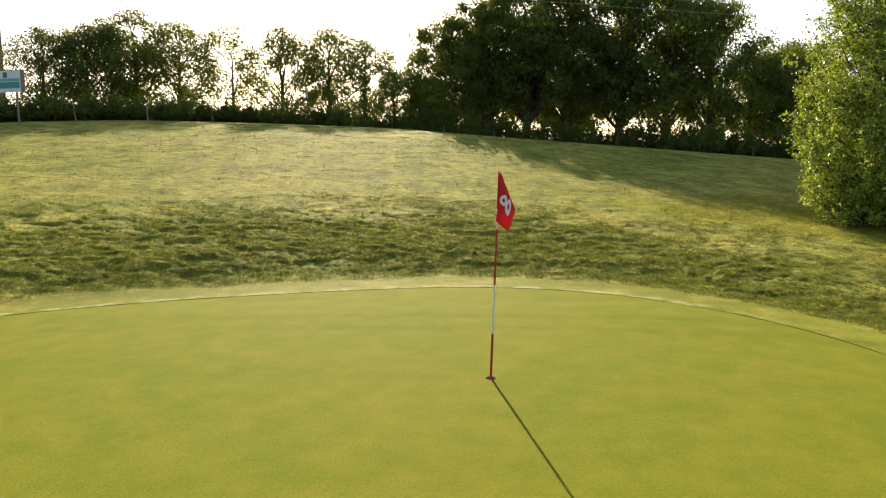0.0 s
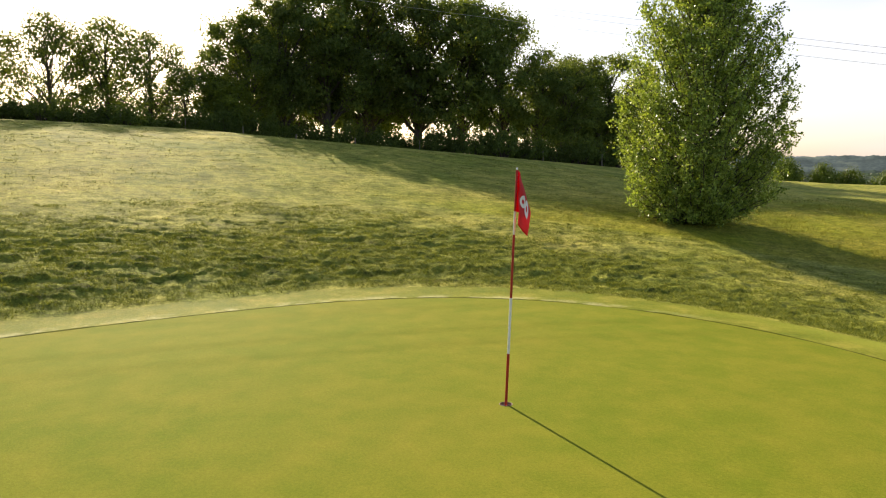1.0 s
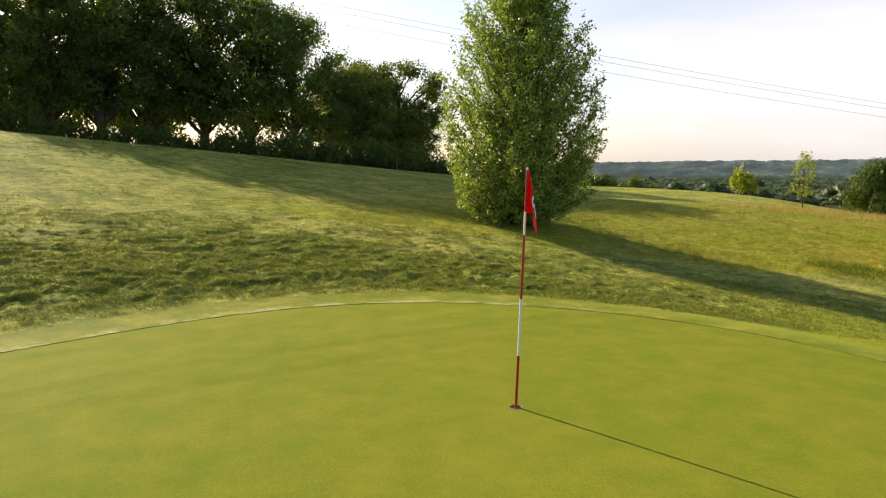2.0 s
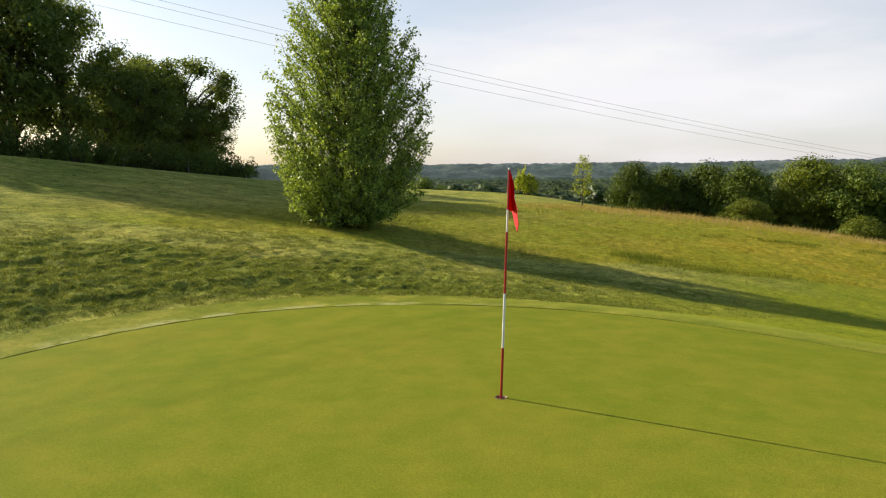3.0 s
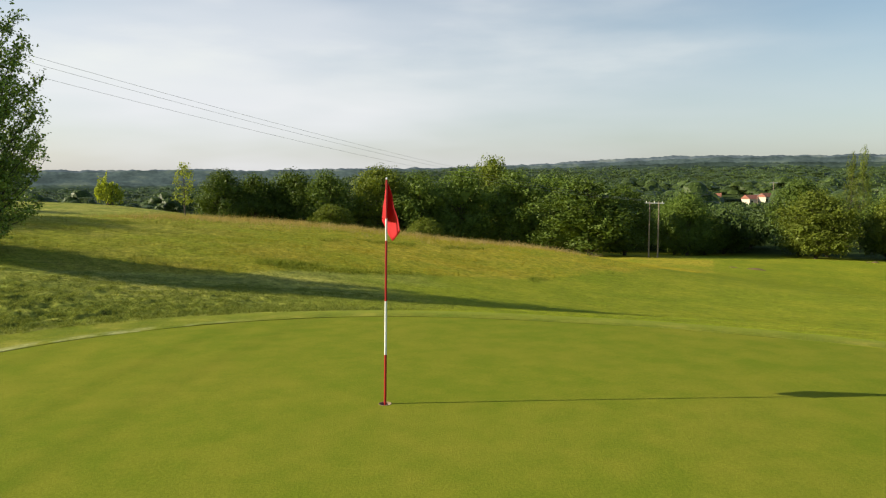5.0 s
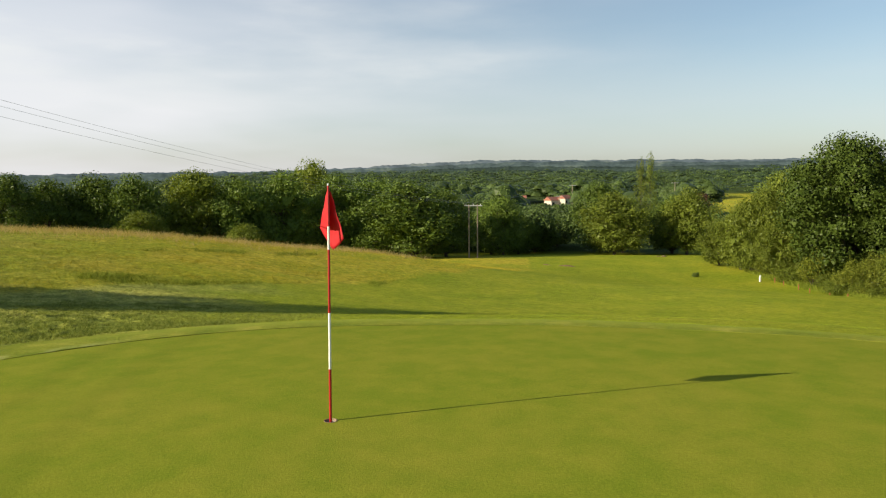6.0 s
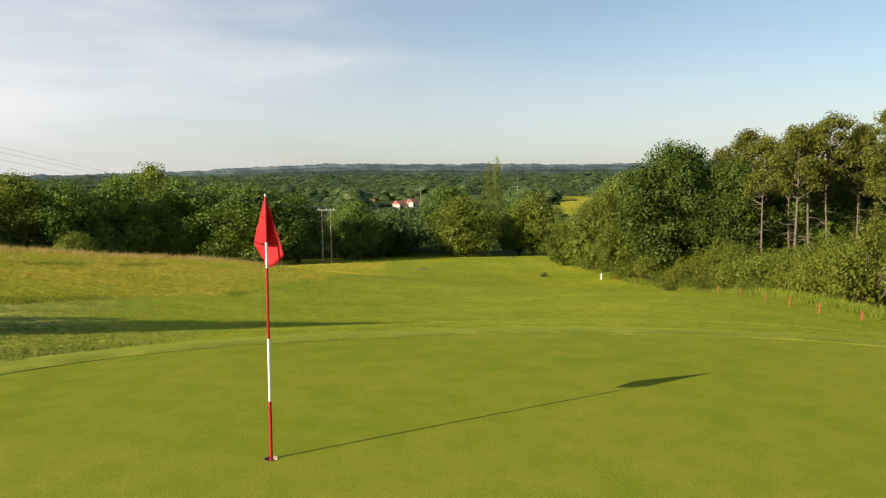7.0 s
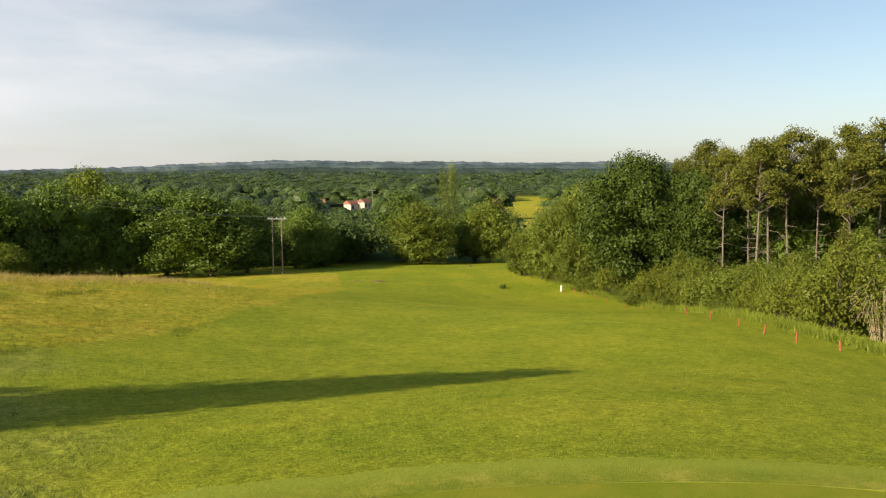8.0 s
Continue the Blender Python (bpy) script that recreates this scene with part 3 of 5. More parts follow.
def hole_cup():
    root = new("hole_cup")
    tagged(root, "stained plastic cup lining the hole in the green", "cup")
    v, f = tube([(0, 0, -0.13), (0, 0, -0.06), (0, 0, -0.014)], [0.0535, 0.0535, 0.0535], 40)
    put("liner", mesh_from("liner", v, f, True), MAT_CUP, root)
    bm = bmesh.new()
    bmesh.ops.create_circle(bm, cap_ends=True, segments=40, radius=0.0535, matrix=Matrix.Translation((0, 0, -0.125)))
    part("bottom", bm, MAT_CUP, root)
    heap = Heap()
    a = np.arange(40) * 2 * np.pi / 40
    rings = [np.stack([r * np.cos(a), r * np.sin(a), np.full(40, z)], -1) for r, z in ((0.054, -0.016), (0.0545, 0.001), (0.058, 0.004), (0.061, 0.002))]
    k = np.arange(3)[:, None] * 40 + np.arange(40)[None]
    nx = np.arange(3)[:, None] * 40 + (np.arange(40)[None] + 1) % 40
    heap.add(np.concatenate(rings), np.stack([k, nx, nx + 40, k + 40], -1).reshape(-1, 4))
    put("rim", heap.mesh("rim", True), plain("worn_rim", (0.24, 0.17, 0.10), 0.8, 0.3, 40), root)


stick = flagstick()
flag(stick)
hole_cup()


# ================= trees =================
def leafy_lobe(heap, rng, c, size, leaves, leaf, inner=0.80, shape=0.9, tight=1.6, lobes=(), loose=0.10, low=-0.6):
    """One billow of a crown: sprays inside it and a coat of leaves round it, none of them deep inside another billow."""
    c, size = np.asarray(c, float), np.asarray(size, float)
    waves, phase = rng.normal(0, 2.7, (5, 3)), rng.uniform(0, 6.28, 5)

    def swell(d):
        return 1 + 0.075 * np.sin(d @ waves.T + phase).sum(1)
    if inner:                                           # larger sprays deep inside, which close the billow
        n = int(min(110, 16 + 0.22 * leaves))
        d = rng.normal(size=(n, 3))
        d /= np.linalg.norm(d, axis=1)[:, None]
        q = inner * rng.uniform(0.05, 1.0, n) ** 0.5
        v, f = leaf_tris(rng, c + d * (swell(d) * q)[:, None] * size, 0.28 * float(size.mean()), 1.0, d, 0.8)
        heap.add(v, f)
    d = rng.normal(size=(int(leaves * 1.5), 3))
    d /= np.linalg.norm(d, axis=1)[:, None]
    d = d[d[:, 2] > low + rng.uniform(-0.4, 0.2, len(d))][:int(leaves)]
    p = c + d * (swell(d) * (1 + np.clip(rng.normal(-0.04, loose, len(d)), -0.5, 0.9 * loose)))[:, None] * size
    keep = np.ones(len(p), bool)
    for oc, osize in lobes:
        q = np.linalg.norm((p - oc) / osize, axis=1)
        keep &= (q > 0.80) | (np.linalg.norm(oc - c) < 1e-6)
    out = d / size
    out /= np.linalg.norm(out, axis=1)[:, None]
    v, f = leaf_tris(rng, p[keep], leaf, shape, out[keep] + np.array([0, 0, 0.15]), tight)
    heap.add(v, f)


def broadleaf(rng, tall, wide, base, clumps, leaves, size, trunk, inner=0.80, top=0.8, billow=0.17, belly=0.42):
    """Trunk and crown meshes of a broad-leaved tree: billows of leaves on limbs, inside an uneven outline."""
    wood, crown = Heap(), Heap()
    lean = rng.normal(0, 0.02 * tall, 2)
    spine = np.array([[lean[0] * (k / 4) ** 2, lean[1] * (k / 4) ** 2, tall * top * k / 4 - 0.3] for k in range(5)])
    v, f = tube(spine, trunk * np.array([1.25, 0.95, 0.7, 0.4, 0.1]), 8)
    wood.add(v, f)
    off = rng.uniform(0, 6.28)
    lobes = []
    for k in range(clumps):
        s = (k + rng.uniform(0.1, 0.9)) / clumps
        prof = wide * 0.5 * math.sqrt(max(0.02, 1 - (abs(s - belly) / (belly + 0.10 if s < belly else 1.0 - belly)) ** 2.3))
        a = off + k * 2.39996 + rng.normal(0, 0.3)
        prof *= 1 + 0.12 * math.sin(2 * a + off) + rng.normal(0, 0.07)
        rad = wide * billow * rng.uniform(0.72, 1.28)
        q = max(0.0, prof - 0.75 * rad) * (1.0 if rng.uniform() < 0.72 else rng.uniform(0.3, 0.9))
        zc = base + 0.5 * rad + (tall - base - 1.2 * rad) * s
        c = np.array([q * math.cos(a) + lean[0] * s, q * math.sin(a) + lean[1] * s, zc])
        lobes.append((c, rad * np.array([1.12, 1.12, 0.88]) * rng.uniform(0.86, 1.14, 3)))
        start = np.array([lean[0] * (s * 0.6) ** 2, lean[1] * (s * 0.6) ** 2, max(base * 0.75, zc - q * 0.9 - 0.05 * tall)])
        mid = (start + c) / 2 + np.array([0, 0, 0.12 * q])
        v, f = tube([start, mid, c], trunk * np.array([0.34, 0.2, 0.06]), 4)
        wood.add(v, f)
        for _ in range(2):
            tip = c + rng.normal(0, rad * 0.6, 3) * np.array([1, 1, 0.4])
            v, f = tube([mid, (mid + tip) / 2 + rng.normal(0, 0.1 * rad, 3), tip], trunk * np.array([0.14, 0.09, 0.03]), 3)
            wood.add(v, f)
    area = sum(q[1][0] * q[1][2] for q in lobes)
    for c, rad in lobes:
        leafy_lobe(crown, rng, c, rad, leaves * rad[0] * rad[2] / area, size, inner, 0.9, 1.5, lobes if inner > 0.6 else (), 0.15 if inner > 0.6 else 0.24)
    if inner > 0.6:                                     # the dark heart of a closed crown
        d = rng.normal(size=(150, 3))
        d *= (rng.uniform(0.1, 1.0, 150) ** 0.4 / np.linalg.norm(d, axis=1))[:, None]
        v, f = leaf_tris(rng, np.array([lean[0] * 0.4, lean[1] * 0.4, base + 0.46 * (tall - base)]) + d * np.array([0.34 * wide, 0.34 * wide, 0.40 * (tall - base)]), 0.14 * wide, 1.0)
        crown.add(v, f)
    return wood.mesh("trunk", True), crown.mesh("crown")


def shrub(rng, tall, wide, clumps, leaves, size, inner=0.75):
    """Stems and leaves of a shrub that is leafy to the ground."""
    wood, crown = Heap(), Heap()
    lobes = []
    for k in range(clumps):
        a = k * 2.39996 + rng.normal(0, 0.4)
        q = wide * 0.42 * math.sqrt(rng.uniform(0, 1))
        z = tall * (0.16 + 0.66 * rng.uniform(0, 1) * (1 - 0.45 * (2 * q / wide) ** 2))
        c = np.array([q * math.cos(a), q * math.sin(a), z])
        v, f = tube([(c[0] * 0.15, c[1] * 0.15, -0.2), (c[0] * 0.55, c[1] * 0.55, z * 0.6), c], [0.05, 0.035, 0.012], 4)
        wood.add(v, f)
        rad = 0.165 * (wide + tall) * 0.5 * rng.uniform(0.65, 1.3)
        lobes.append((c, rad * np.array([1.0, 1.0, 1.1]) * rng.uniform(0.85, 1.15, 3)))
    for c, rad in lobes:
        leafy_lobe(crown, rng, c, rad, leaves / clumps, size, inner, 0.8, 1.2, lobes, 0.16)
        for _ in range(3):                              # long shoots that stand out of the outline
            e = c + rng.normal(0, 0.5 * rad[0], 3) + np.array([0, 0, rad[2] * rng.uniform(0.9, 1.7)])
            line = c + np.linspace(0.5, 1, 12)[:, None] * (e - c)
            v, f = leaf_tris(rng, line + rng.normal(0, 0.05, line.shape), size, 0.7)
            crown.add(v, f)
    return wood.mesh("stem", True), crown.mesh("foliage")


def pine(rng, tall, wide, size):
    """A tall pine: bare trunk, dead stubs, rounded tufts of needles in a broad uneven head."""
    wood, crown = Heap(), Heap()
    bend = rng.normal(0, 0.03 * tall, 2)
    spine = np.array([[bend[0] * math.sin(2 * k / 6), bend[1] * math.sin(2.4 * k / 6), tall * 0.95 * k / 6 - 0.3] for k in range(7)])
    v, f = tube(spine, 0.14 * np.linspace(1.15, 0.3, 7), 8)
    wood.add(v, f)
    for k in range(16):
        z = tall * rng.uniform(0.25, 0.62)
        a, ln = rng.uniform(0, 6.28), rng.uniform(0.4, 1.8)
        o = np.array([np.interp(z, spine[:, 2], spine[:, 0]), np.interp(z, spine[:, 2], spine[:, 1]), z])
        v, f = tube([o, o + np.array([math.cos(a) * ln * 0.5, math.sin(a) * ln * 0.5, -0.05]), o + np.array([math.cos(a) * ln, math.sin(a) * ln, rng.uniform(-0.3, 0.3)])], [0.04, 0.028, 0.01], 4)
        wood.add(v, f)
    lobes = []
    for k in range(30):
        s = k / 29
        z = tall * (0.60 + 0.37 * s ** 0.85)
        a = k * 2.39996 + rng.normal(0, 0.5)
        q = wide * 0.5 * (1 - 0.80 * s ** 2.4) * rng.uniform(0.3, 1.05) * (0.55 + 0.45 * min(1, s * 2.2))
        o = np.array([np.interp(z, spine[:, 2], spine[:, 0]), np.interp(z, spine[:, 2], spine[:, 1]), z - 0.5 * q])
        c = o + np.array([math.cos(a) * q, math.sin(a) * q, 0.6 * q + rng.normal(0, 0.2)])
        v, f = tube([o, (o + c) / 2 + np.array([0, 0, -0.08 * q]), c], [0.08, 0.05, 0.02], 4)
        wood.add(v, f)
        lobes.append((c, wide * (0.085 if s < 0.25 else 0.115) * rng.uniform(0.7, 1.3) * np.array([1.15, 1.15, 0.8])))
    for c, rad in lobes:
        leafy_lobe(crown, rng, c, rad, 260, size, 0.55, 0.4, 0.6, (), 0.24, -0.5)
    return wood.mesh("trunk", True), crown.mesh("crown")


def lone_tree_mesh(rng, tall, wide):
    """The dense oval tree in the open: many branches rising from a low fork, leaves in spurs along them."""
    wood, crown = Heap(), Heap()
    spine = np.array([[0.05 * k, 0.02 * k * k - 0.05 * k, tall * 0.95 * k / 6 - 0.2] for k in range(7)])
    v, f = tube(spine, np.array([0.20, 0.15, 0.12, 0.09, 0.065, 0.04, 0.01]), 10)
    wood.add(v, f)
    n_b = 430
    for k in range(n_b):
        s = (k + 0.5) / n_b
        z_end = tall * (0.035 + 0.955 * s)
        e = z_end / tall
        prof = wide * 0.5 * float(np.interp(e, [0.0, 0.03, 0.07, 0.14, 0.25, 0.36, 0.45, 0.56, 0.67, 0.78, 0.88, 0.95, 1.0], [0.34, 0.52, 0.66, 0.82, 0.93, 0.99, 1.0, 0.96, 0.86, 0.73, 0.58, 0.38, 0.12]))
        a = k * 2.39996 + rng.normal(0, 0.25)
        q = prof * (rng.uniform(0.84, 1.08) if rng.uniform() < 0.62 else rng.uniform(0.30, 0.88))
        z0 = max(0.25, min(tall * 0.74, z_end - q * rng.uniform(0.55, 1.7)))
        o = np.array([np.interp(z0, spine[:, 2], spine[:, 0]), np.interp(z0, spine[:, 2], spine[:, 1]), z0])
        tip = np.array([q * math.cos(a), q * math.sin(a), z_end]) + rng.normal(0, 0.06, 3)
        ctrl = o + (tip - o) * np.array([0.66, 0.66, 0.30])
        u = np.linspace(0, 1, 9)[:, None]
        path = (1 - u) ** 2 * o + 2 * u * (1 - u) * ctrl + u * u * tip
        path[1:-1] += rng.normal(0, 0.03, (7, 3))
        v, f = tube(path, np.linspace(0.036, 0.005, 9), 5)
        wood.add(v, f)
        # spurs of leaves along the branch
        length = np.linalg.norm(np.diff(path, axis=0), axis=1).sum()
        spurs = int(length * 8) + 7
        t = rng.uniform(0.30, 1.02, spurs)
        c = np.stack([np.interp(t, u[:, 0], path[:, i]) for i in range(3)], 1)
        side = rng.normal(0, 1, (spurs, 3))
        side /= np.linalg.norm(side, axis=1)[:, None]
        side[:, 2] = side[:, 2] * 0.7 + 0.25
        ends = c + side * rng.uniform(0.08, 0.46, spurs)[:, None]
        for p0, p1 in list(zip(c, ends))[::4]:
            v, f = tube([p0, p1], [0.006, 0.003], 3)
            wood.add(v, f)
        n = 9
        pts = (c[:, None] + (ends - c)[:, None] * rng.uniform(0.35, 1.1, (spurs, n, 1)) + rng.normal(0, 0.06, (spurs, n, 3))).reshape(-1, 3)
        v, f = leaf_quads(rng, pts, 0.094, 0.72, 0.5)
        crown.add(v, f)
    return wood.mesh("trunk", True), crown.mesh("crown")


def plant(kind, meshes, mats, label, category, names=("trunk", "crown"), group=""):
    root = new(kind)
    tagged(root, label, category, group)
    put(names[0], meshes[0], mats[0], root)
    put(names[1], meshes[1], mats[1], root)
    return root


def ground_at(x, y):
    return float(height(x, y))


def stand(ob, x, y, turn=0.0, grow=(1, 1, 1), sink=0.0):
    ob.matrix_basis = pose(x, y, ground_at(x, y) - sink, 0, 0, turn) @ Matrix.Diagonal((*grow, 1))
    return ob


def again(model, x, y, turn, grow):
    back = Matrix.Diagonal((*[1 / v for v in model.scale], 1))
    return copy_thing(model, pose(x, y, ground_at(x, y), 0, 0, turn) @ Matrix.Diagonal((*grow, 1)) @ back)


R = np.random.default_rng
rng = R(11)
lone = plant("tree", lone_tree_mesh(R(5), 9.35, 5.85), (MAT_BARK, MAT_LEAF_LONE), "dense oval broadleaf tree standing alone on the grass slope", "tree")
stand(lone, -13.2, 15.38, 20, (1, 1, 1), 0.2)

# models, stretched where they stand
oaks = [plant("tree", broadleaf(R(21 + k), 10.0, 8.0, 1.9, 30, 10500, 0.20, 0.24, 0.0, 0.85, 0.12), (MAT_BARK, MAT_LEAF_OAK), "leafy young oak tree at the edge of the field", "tree", group="field edge trees") for k in range(3)]
great = [plant("tree", broadleaf(R(121 + k), 16.0, 11.0, 3.6, 40, 15500, 0.26, 0.42, 0.55, 0.84, 0.118, 0.58), (MAT_BARK, MAT_LEAF_OAK), "tall dark oak in the clump at the top of the field", "tree", group="clump trees") for k in range(3)]
bushy = [plant("tree", broadleaf(R(26 + k), 10.0, 8.0, 0.5, 40, 14500, 0.19, 0.22, 0.76, 0.7, 0.16), (MAT_BARK, MAT_LEAF_VALLEY), "full leafy oak tree in the valley", "tree", group="valley trees") for k in range(3)]
stout = [plant("tree", broadleaf(R(91 + k), 14.0, 12.0, 0.6, 66, 38000, 0.22, 0.3, 0.80, 0.6, 0.135, 0.46), (MAT_BARK, MAT_LEAF_STOUT), "large dense dark green oak beside the fairway", "tree", group="wood trees") for k in range(1)]
airy = plant("tree", broadleaf(R(31), 10.0, 6.5, 2.6, 22, 3800, 0.20, 0.15, 0.0, 0.85, 0.13), (MAT_BARK, MAT_LEAF_LIGHT), "thin open-crowned young tree at the edge of the field", "tree", group="field edge trees")
light = [plant("tree", broadleaf(R(41 + k), 10.0, 8.0, 0.5, 38, 14500, 0.19, 0.2, 0.72, 0.72, 0.155), (MAT_BARK, MAT_LEAF_LIGHT), "light green broadleaf tree", "tree", group="valley trees") for k in range(2)]
dark_shrub = plant("shrub", shrub(R(51), 2.0, 3.0, 14, 1300, 0.16), (MAT_BARK, MAT_LEAF_OAK), "dark undergrowth shrub below the trees", "shrub", ("stem", "foliage"), "undergrowth")
hedge_shrub = [plant("shrub", shrub(R(55 + k), 4.0, 4.5, 26, 6000, 0.13), (MAT_BARK, (MAT_LEAF_LIGHT, MAT_LEAF_HEDGE)[k]), "tall overgrown green hedge shrub beside the fairway", "shrub", ("stem", "foliage"), "hedge shrubs") for k in range(2)]
pines = [plant("pine_tree", pine(R(61 + k), 15.0, 6.5, 0.26), (MAT_BARK_PINE, MAT_LEAF_PINE), "tall pine with bare trunk and broad sunlit crown", "tree", group="pines") for k in range(3)]

used = set()


def grow_tree(models, x, y, tall, wide, model_tall=10.0, model_wide=8.0, pick=0):
    """Stand a tree of that height and spread; the first of each model is the model itself."""
    model = models[pick % len(models)]
    turn, g = rng.uniform(0, 360), (wide / model_wide, wide / model_wide, tall / model_tall)
    if model.name not in used:
        used.add(model.name)
        return stand(model, x, y, turn, g)
    return again(model, x, y, turn, g)


# the row at the top of the field
WEST = [(-48.4, -22.0, 6.2, 4.9), (-51.1, -19.9, 6.8, 5.7), (-54.5, -17.2, 8.7, 6.8), (-54.0, -13.9, 7.9, 6.0), (-56.4, -5.9, 8.5, 5.7),
        (-57.9, -2.1, 9.2, 6.3), (-56.6, 0.9, 8.2, 5.7), (-55.5, 3.5, 5.5, 5.1), (-52.5, -18.5, 7.1, 5.5)]
for k, (x, y, h, w) in enumerate(WEST):
    grow_tree(oaks, x, y, h * 1.07, w * 1.15, pick=k)
grow_tree([airy], -56.1, -10.0, 8.9, 5.9, 10.0, 6.5)
grow_tree([airy], -53.9, 7.3, 7.0, 5.8, 10.0, 6.5)
grow_tree(light, -54.3, 6.1, 5.6, 5.4)
# the big clump
CLUMP = [(-57.0, 8.6, 11.4, 8.0), (-57.0, 11.6, 13.4, 8.5), (-57.5, 15.6, 15.6, 10.5), (-59.0, 20.0, 16.4, 11.5), (-58.0, 24.5, 16.0, 11.0), (-57.0, 28.6, 15.8, 10.5),
         (-55.5, 32.2, 14.8, 9.0), (-65.0, 22.0, 15.0, 11.0), (-63.0, 13.5, 13.2, 9.5), (-54.0, 35.2, 10.0, 7.0)]
for k, (x, y, h, w) in enumerate(CLUMP):
    grow_tree(great, x, y, h, w, 16.0, 11.0, pick=k)
for k, (x, y, h, w) in enumerate([(-53.0, 37.5, 10.2, 7.0), (-57.0, 40.6, 12.0, 8.5), (-54.6, 44.3, 12.4, 9.4), (-54.4, 45.8, 8.6, 5.6), (-52.6, 41.4, 7.0, 5.6)]):
    grow_tree(great, x, y, h, w, 16.0, 11.0, pick=k + 1)
# a lower row beyond the crest
for k, (x, y, h, w) in enumerate([(-63.5, 82.0, 8.9, 6.0), (-60.2, 84.5, 8.5, 5.6), (-57.4, 86.6, 8.2, 5.2), (-54.6, 88.8, 8.3, 5.4), (-52.0, 90.5, 7.6, 5.0)]):
    grow_tree(bushy, x, y, h, w, pick=k)
# undergrowth along the foot of both
for k in range(72):
    s = k / 71
    x = np.interp(s, [0, 0.25, 0.45, 0.6, 1.0], [-40.5, -47.5, -52.0, -55.0, -45.5]) + rng.normal(0, 0.7)
    y = np.interp(s, [0, 0.25, 0.45, 0.6, 1.0], [-22.0, -8.0, 4.0, 13.0, 43.0])
    h = rng.uniform(0.6, 1.0) * (0.85 if s < 0.45 else 1.45)
    grow_tree([dark_shrub], x + 0.6, y, 2.0 * h, 3.0 * rng.uniform(0.8, 1.2), 2.0, 3.0)
for k in range(64):
    s = (k + 0.5) / 64
    x = np.interp(s, [0, 0.25, 0.45, 0.6, 1.0], [-41.7, -48.7, -53.2, -56.2, -47.0]) + rng.normal(0, 0.4)
    y = np.interp(s, [0, 0.25, 0.45, 0.6, 1.0], [-22.0, -8.0, 4.0, 13.0, 43.0])
    ob = grow_tree([dark_shrub], x, y, rng.uniform(1.3, 1.7), 3.2, 2.0, 3.0)
    ob.location.z -= 0.35

# trees in the valley
VALLEY = [(-20.3, 82.9, 7.4, 5.5), (-17.6, 87.5, 8.4, 6.0), (-13.0, 89.3, 9.7, 7.0), (-7.6, 86.9, 9.7, 6.5), (-1.8, 89.3, 11.4, 8.0), (3.7, 88.2, 10.6, 7.5),
          (9.3, 89.9, 11.6, 8.0), (16.7, 92.0, 11.5, 8.0), (22.9, 94.9, 11.3, 8.5), (25.1, 83.0, 10.0, 10.5), (30.8, 86.6, 9.2, 6.4), (40.4, 89.2, 8.6, 5.6)]
for k, (x, y, h, w) in enumerate(VALLEY):
    grow_tree(bushy if k != 4 else light, x, y, h, w * 1.2, pick=k)
grow_tree(light, 15.2, 104.3, 14.6, 9.5, pick=1)
END = [(40.8, 94.5, 8.0, 6.4), (50.4, 99.5, 6.9, 6.5), (60.6, 96.4, 11.4, 7.5), (57.0, 86.2, 9.2, 8.6), (68.4, 88.0, 8.8, 7.5), (67.7, 83.5, 9.8, 7.5), (62.5, 92.5, 8.5, 7.0), (45.5, 95.0, 6.5, 6.0)]
for k, (x, y, h, w) in enumerate(END):
    grow_tree(bushy if k not in (3, 5) else light, x, y, h, w * 1.1, pick=k)
for k, (x, y, h, w) in enumerate([(49, 108, 4.9, 7.5), (54, 104, 4.9, 6.0), (44, 101, 6.2, 6.5), (60, 110, 5.2, 7.0)]):
    grow_tree(bushy, x, y, h, w, pick=k)
for x, y, h in ((69.5, 98.3, 15.4), (71.9, 99.1, 16.4)):
    grow_tree([airy], x, y, h, 2.3, 10.0, 6.5)
# the wood beside the fairway
WOOD = [(57.4, 64.0, 5.6, 4.6), (57.6, 60.6, 7.4, 5.6), (57.6, 58.0, 9.4, 6.0), (60.2, 57.6, 11.2, 6.6), (60.2, 55.2, 11.0, 6.5), (57.4, 54.4, 6.5, 5.0)]
for k, (x, y, h, w) in enumerate(WOOD):
    grow_tree(light, x, y, h, w, pick=k)
for x, y, h, w in ((60.5, 48.6, 14.7, 13.0), (62.5, 43.6, 12.6, 9.5)):
    grow_tree(stout, x, y, h, w, 14.0, 12.0)
for k, (x, y, h) in enumerate([(65.6, 47.4, 14.6), (66.2, 42.6, 15.0), (57.8, 36.4, 15.0), (57.5, 33.2, 14.8), (63.0, 35.0, 15.6), (60.6, 31.4, 15.4), (63.2, 30.8, 15.4), (62.2, 28.2, 14.9), (59.4, 25.2, 14.0), (63.6, 25.4, 14.8), (66.9, 33.0, 15.8), (62.0, 21.5, 14.2), (64.5, 38.0, 15.8), (67.0, 45.0, 15.2)]):
    grow_tree(pines, x, y, h - 0.8 + 0.9 * math.sin(3 * k), 5.4 + 1.0 * math.sin(5 * k), 15.0, 6.5, pick=k)
for k, (x, y, h, w) in enumerate([(70, 46, 11, 9), (71, 40, 11.5, 9), (72, 34, 12, 9), (72, 28, 12, 9), (70, 22, 11, 9), (62, 17, 9, 8), (66, 14, 10, 8), (67, 43, 9, 8), (69, 37, 9, 8), (69, 31, 9, 8), (68, 25, 9, 8)]):
    grow_tree(bushy, x, y, h, w, pick=k)
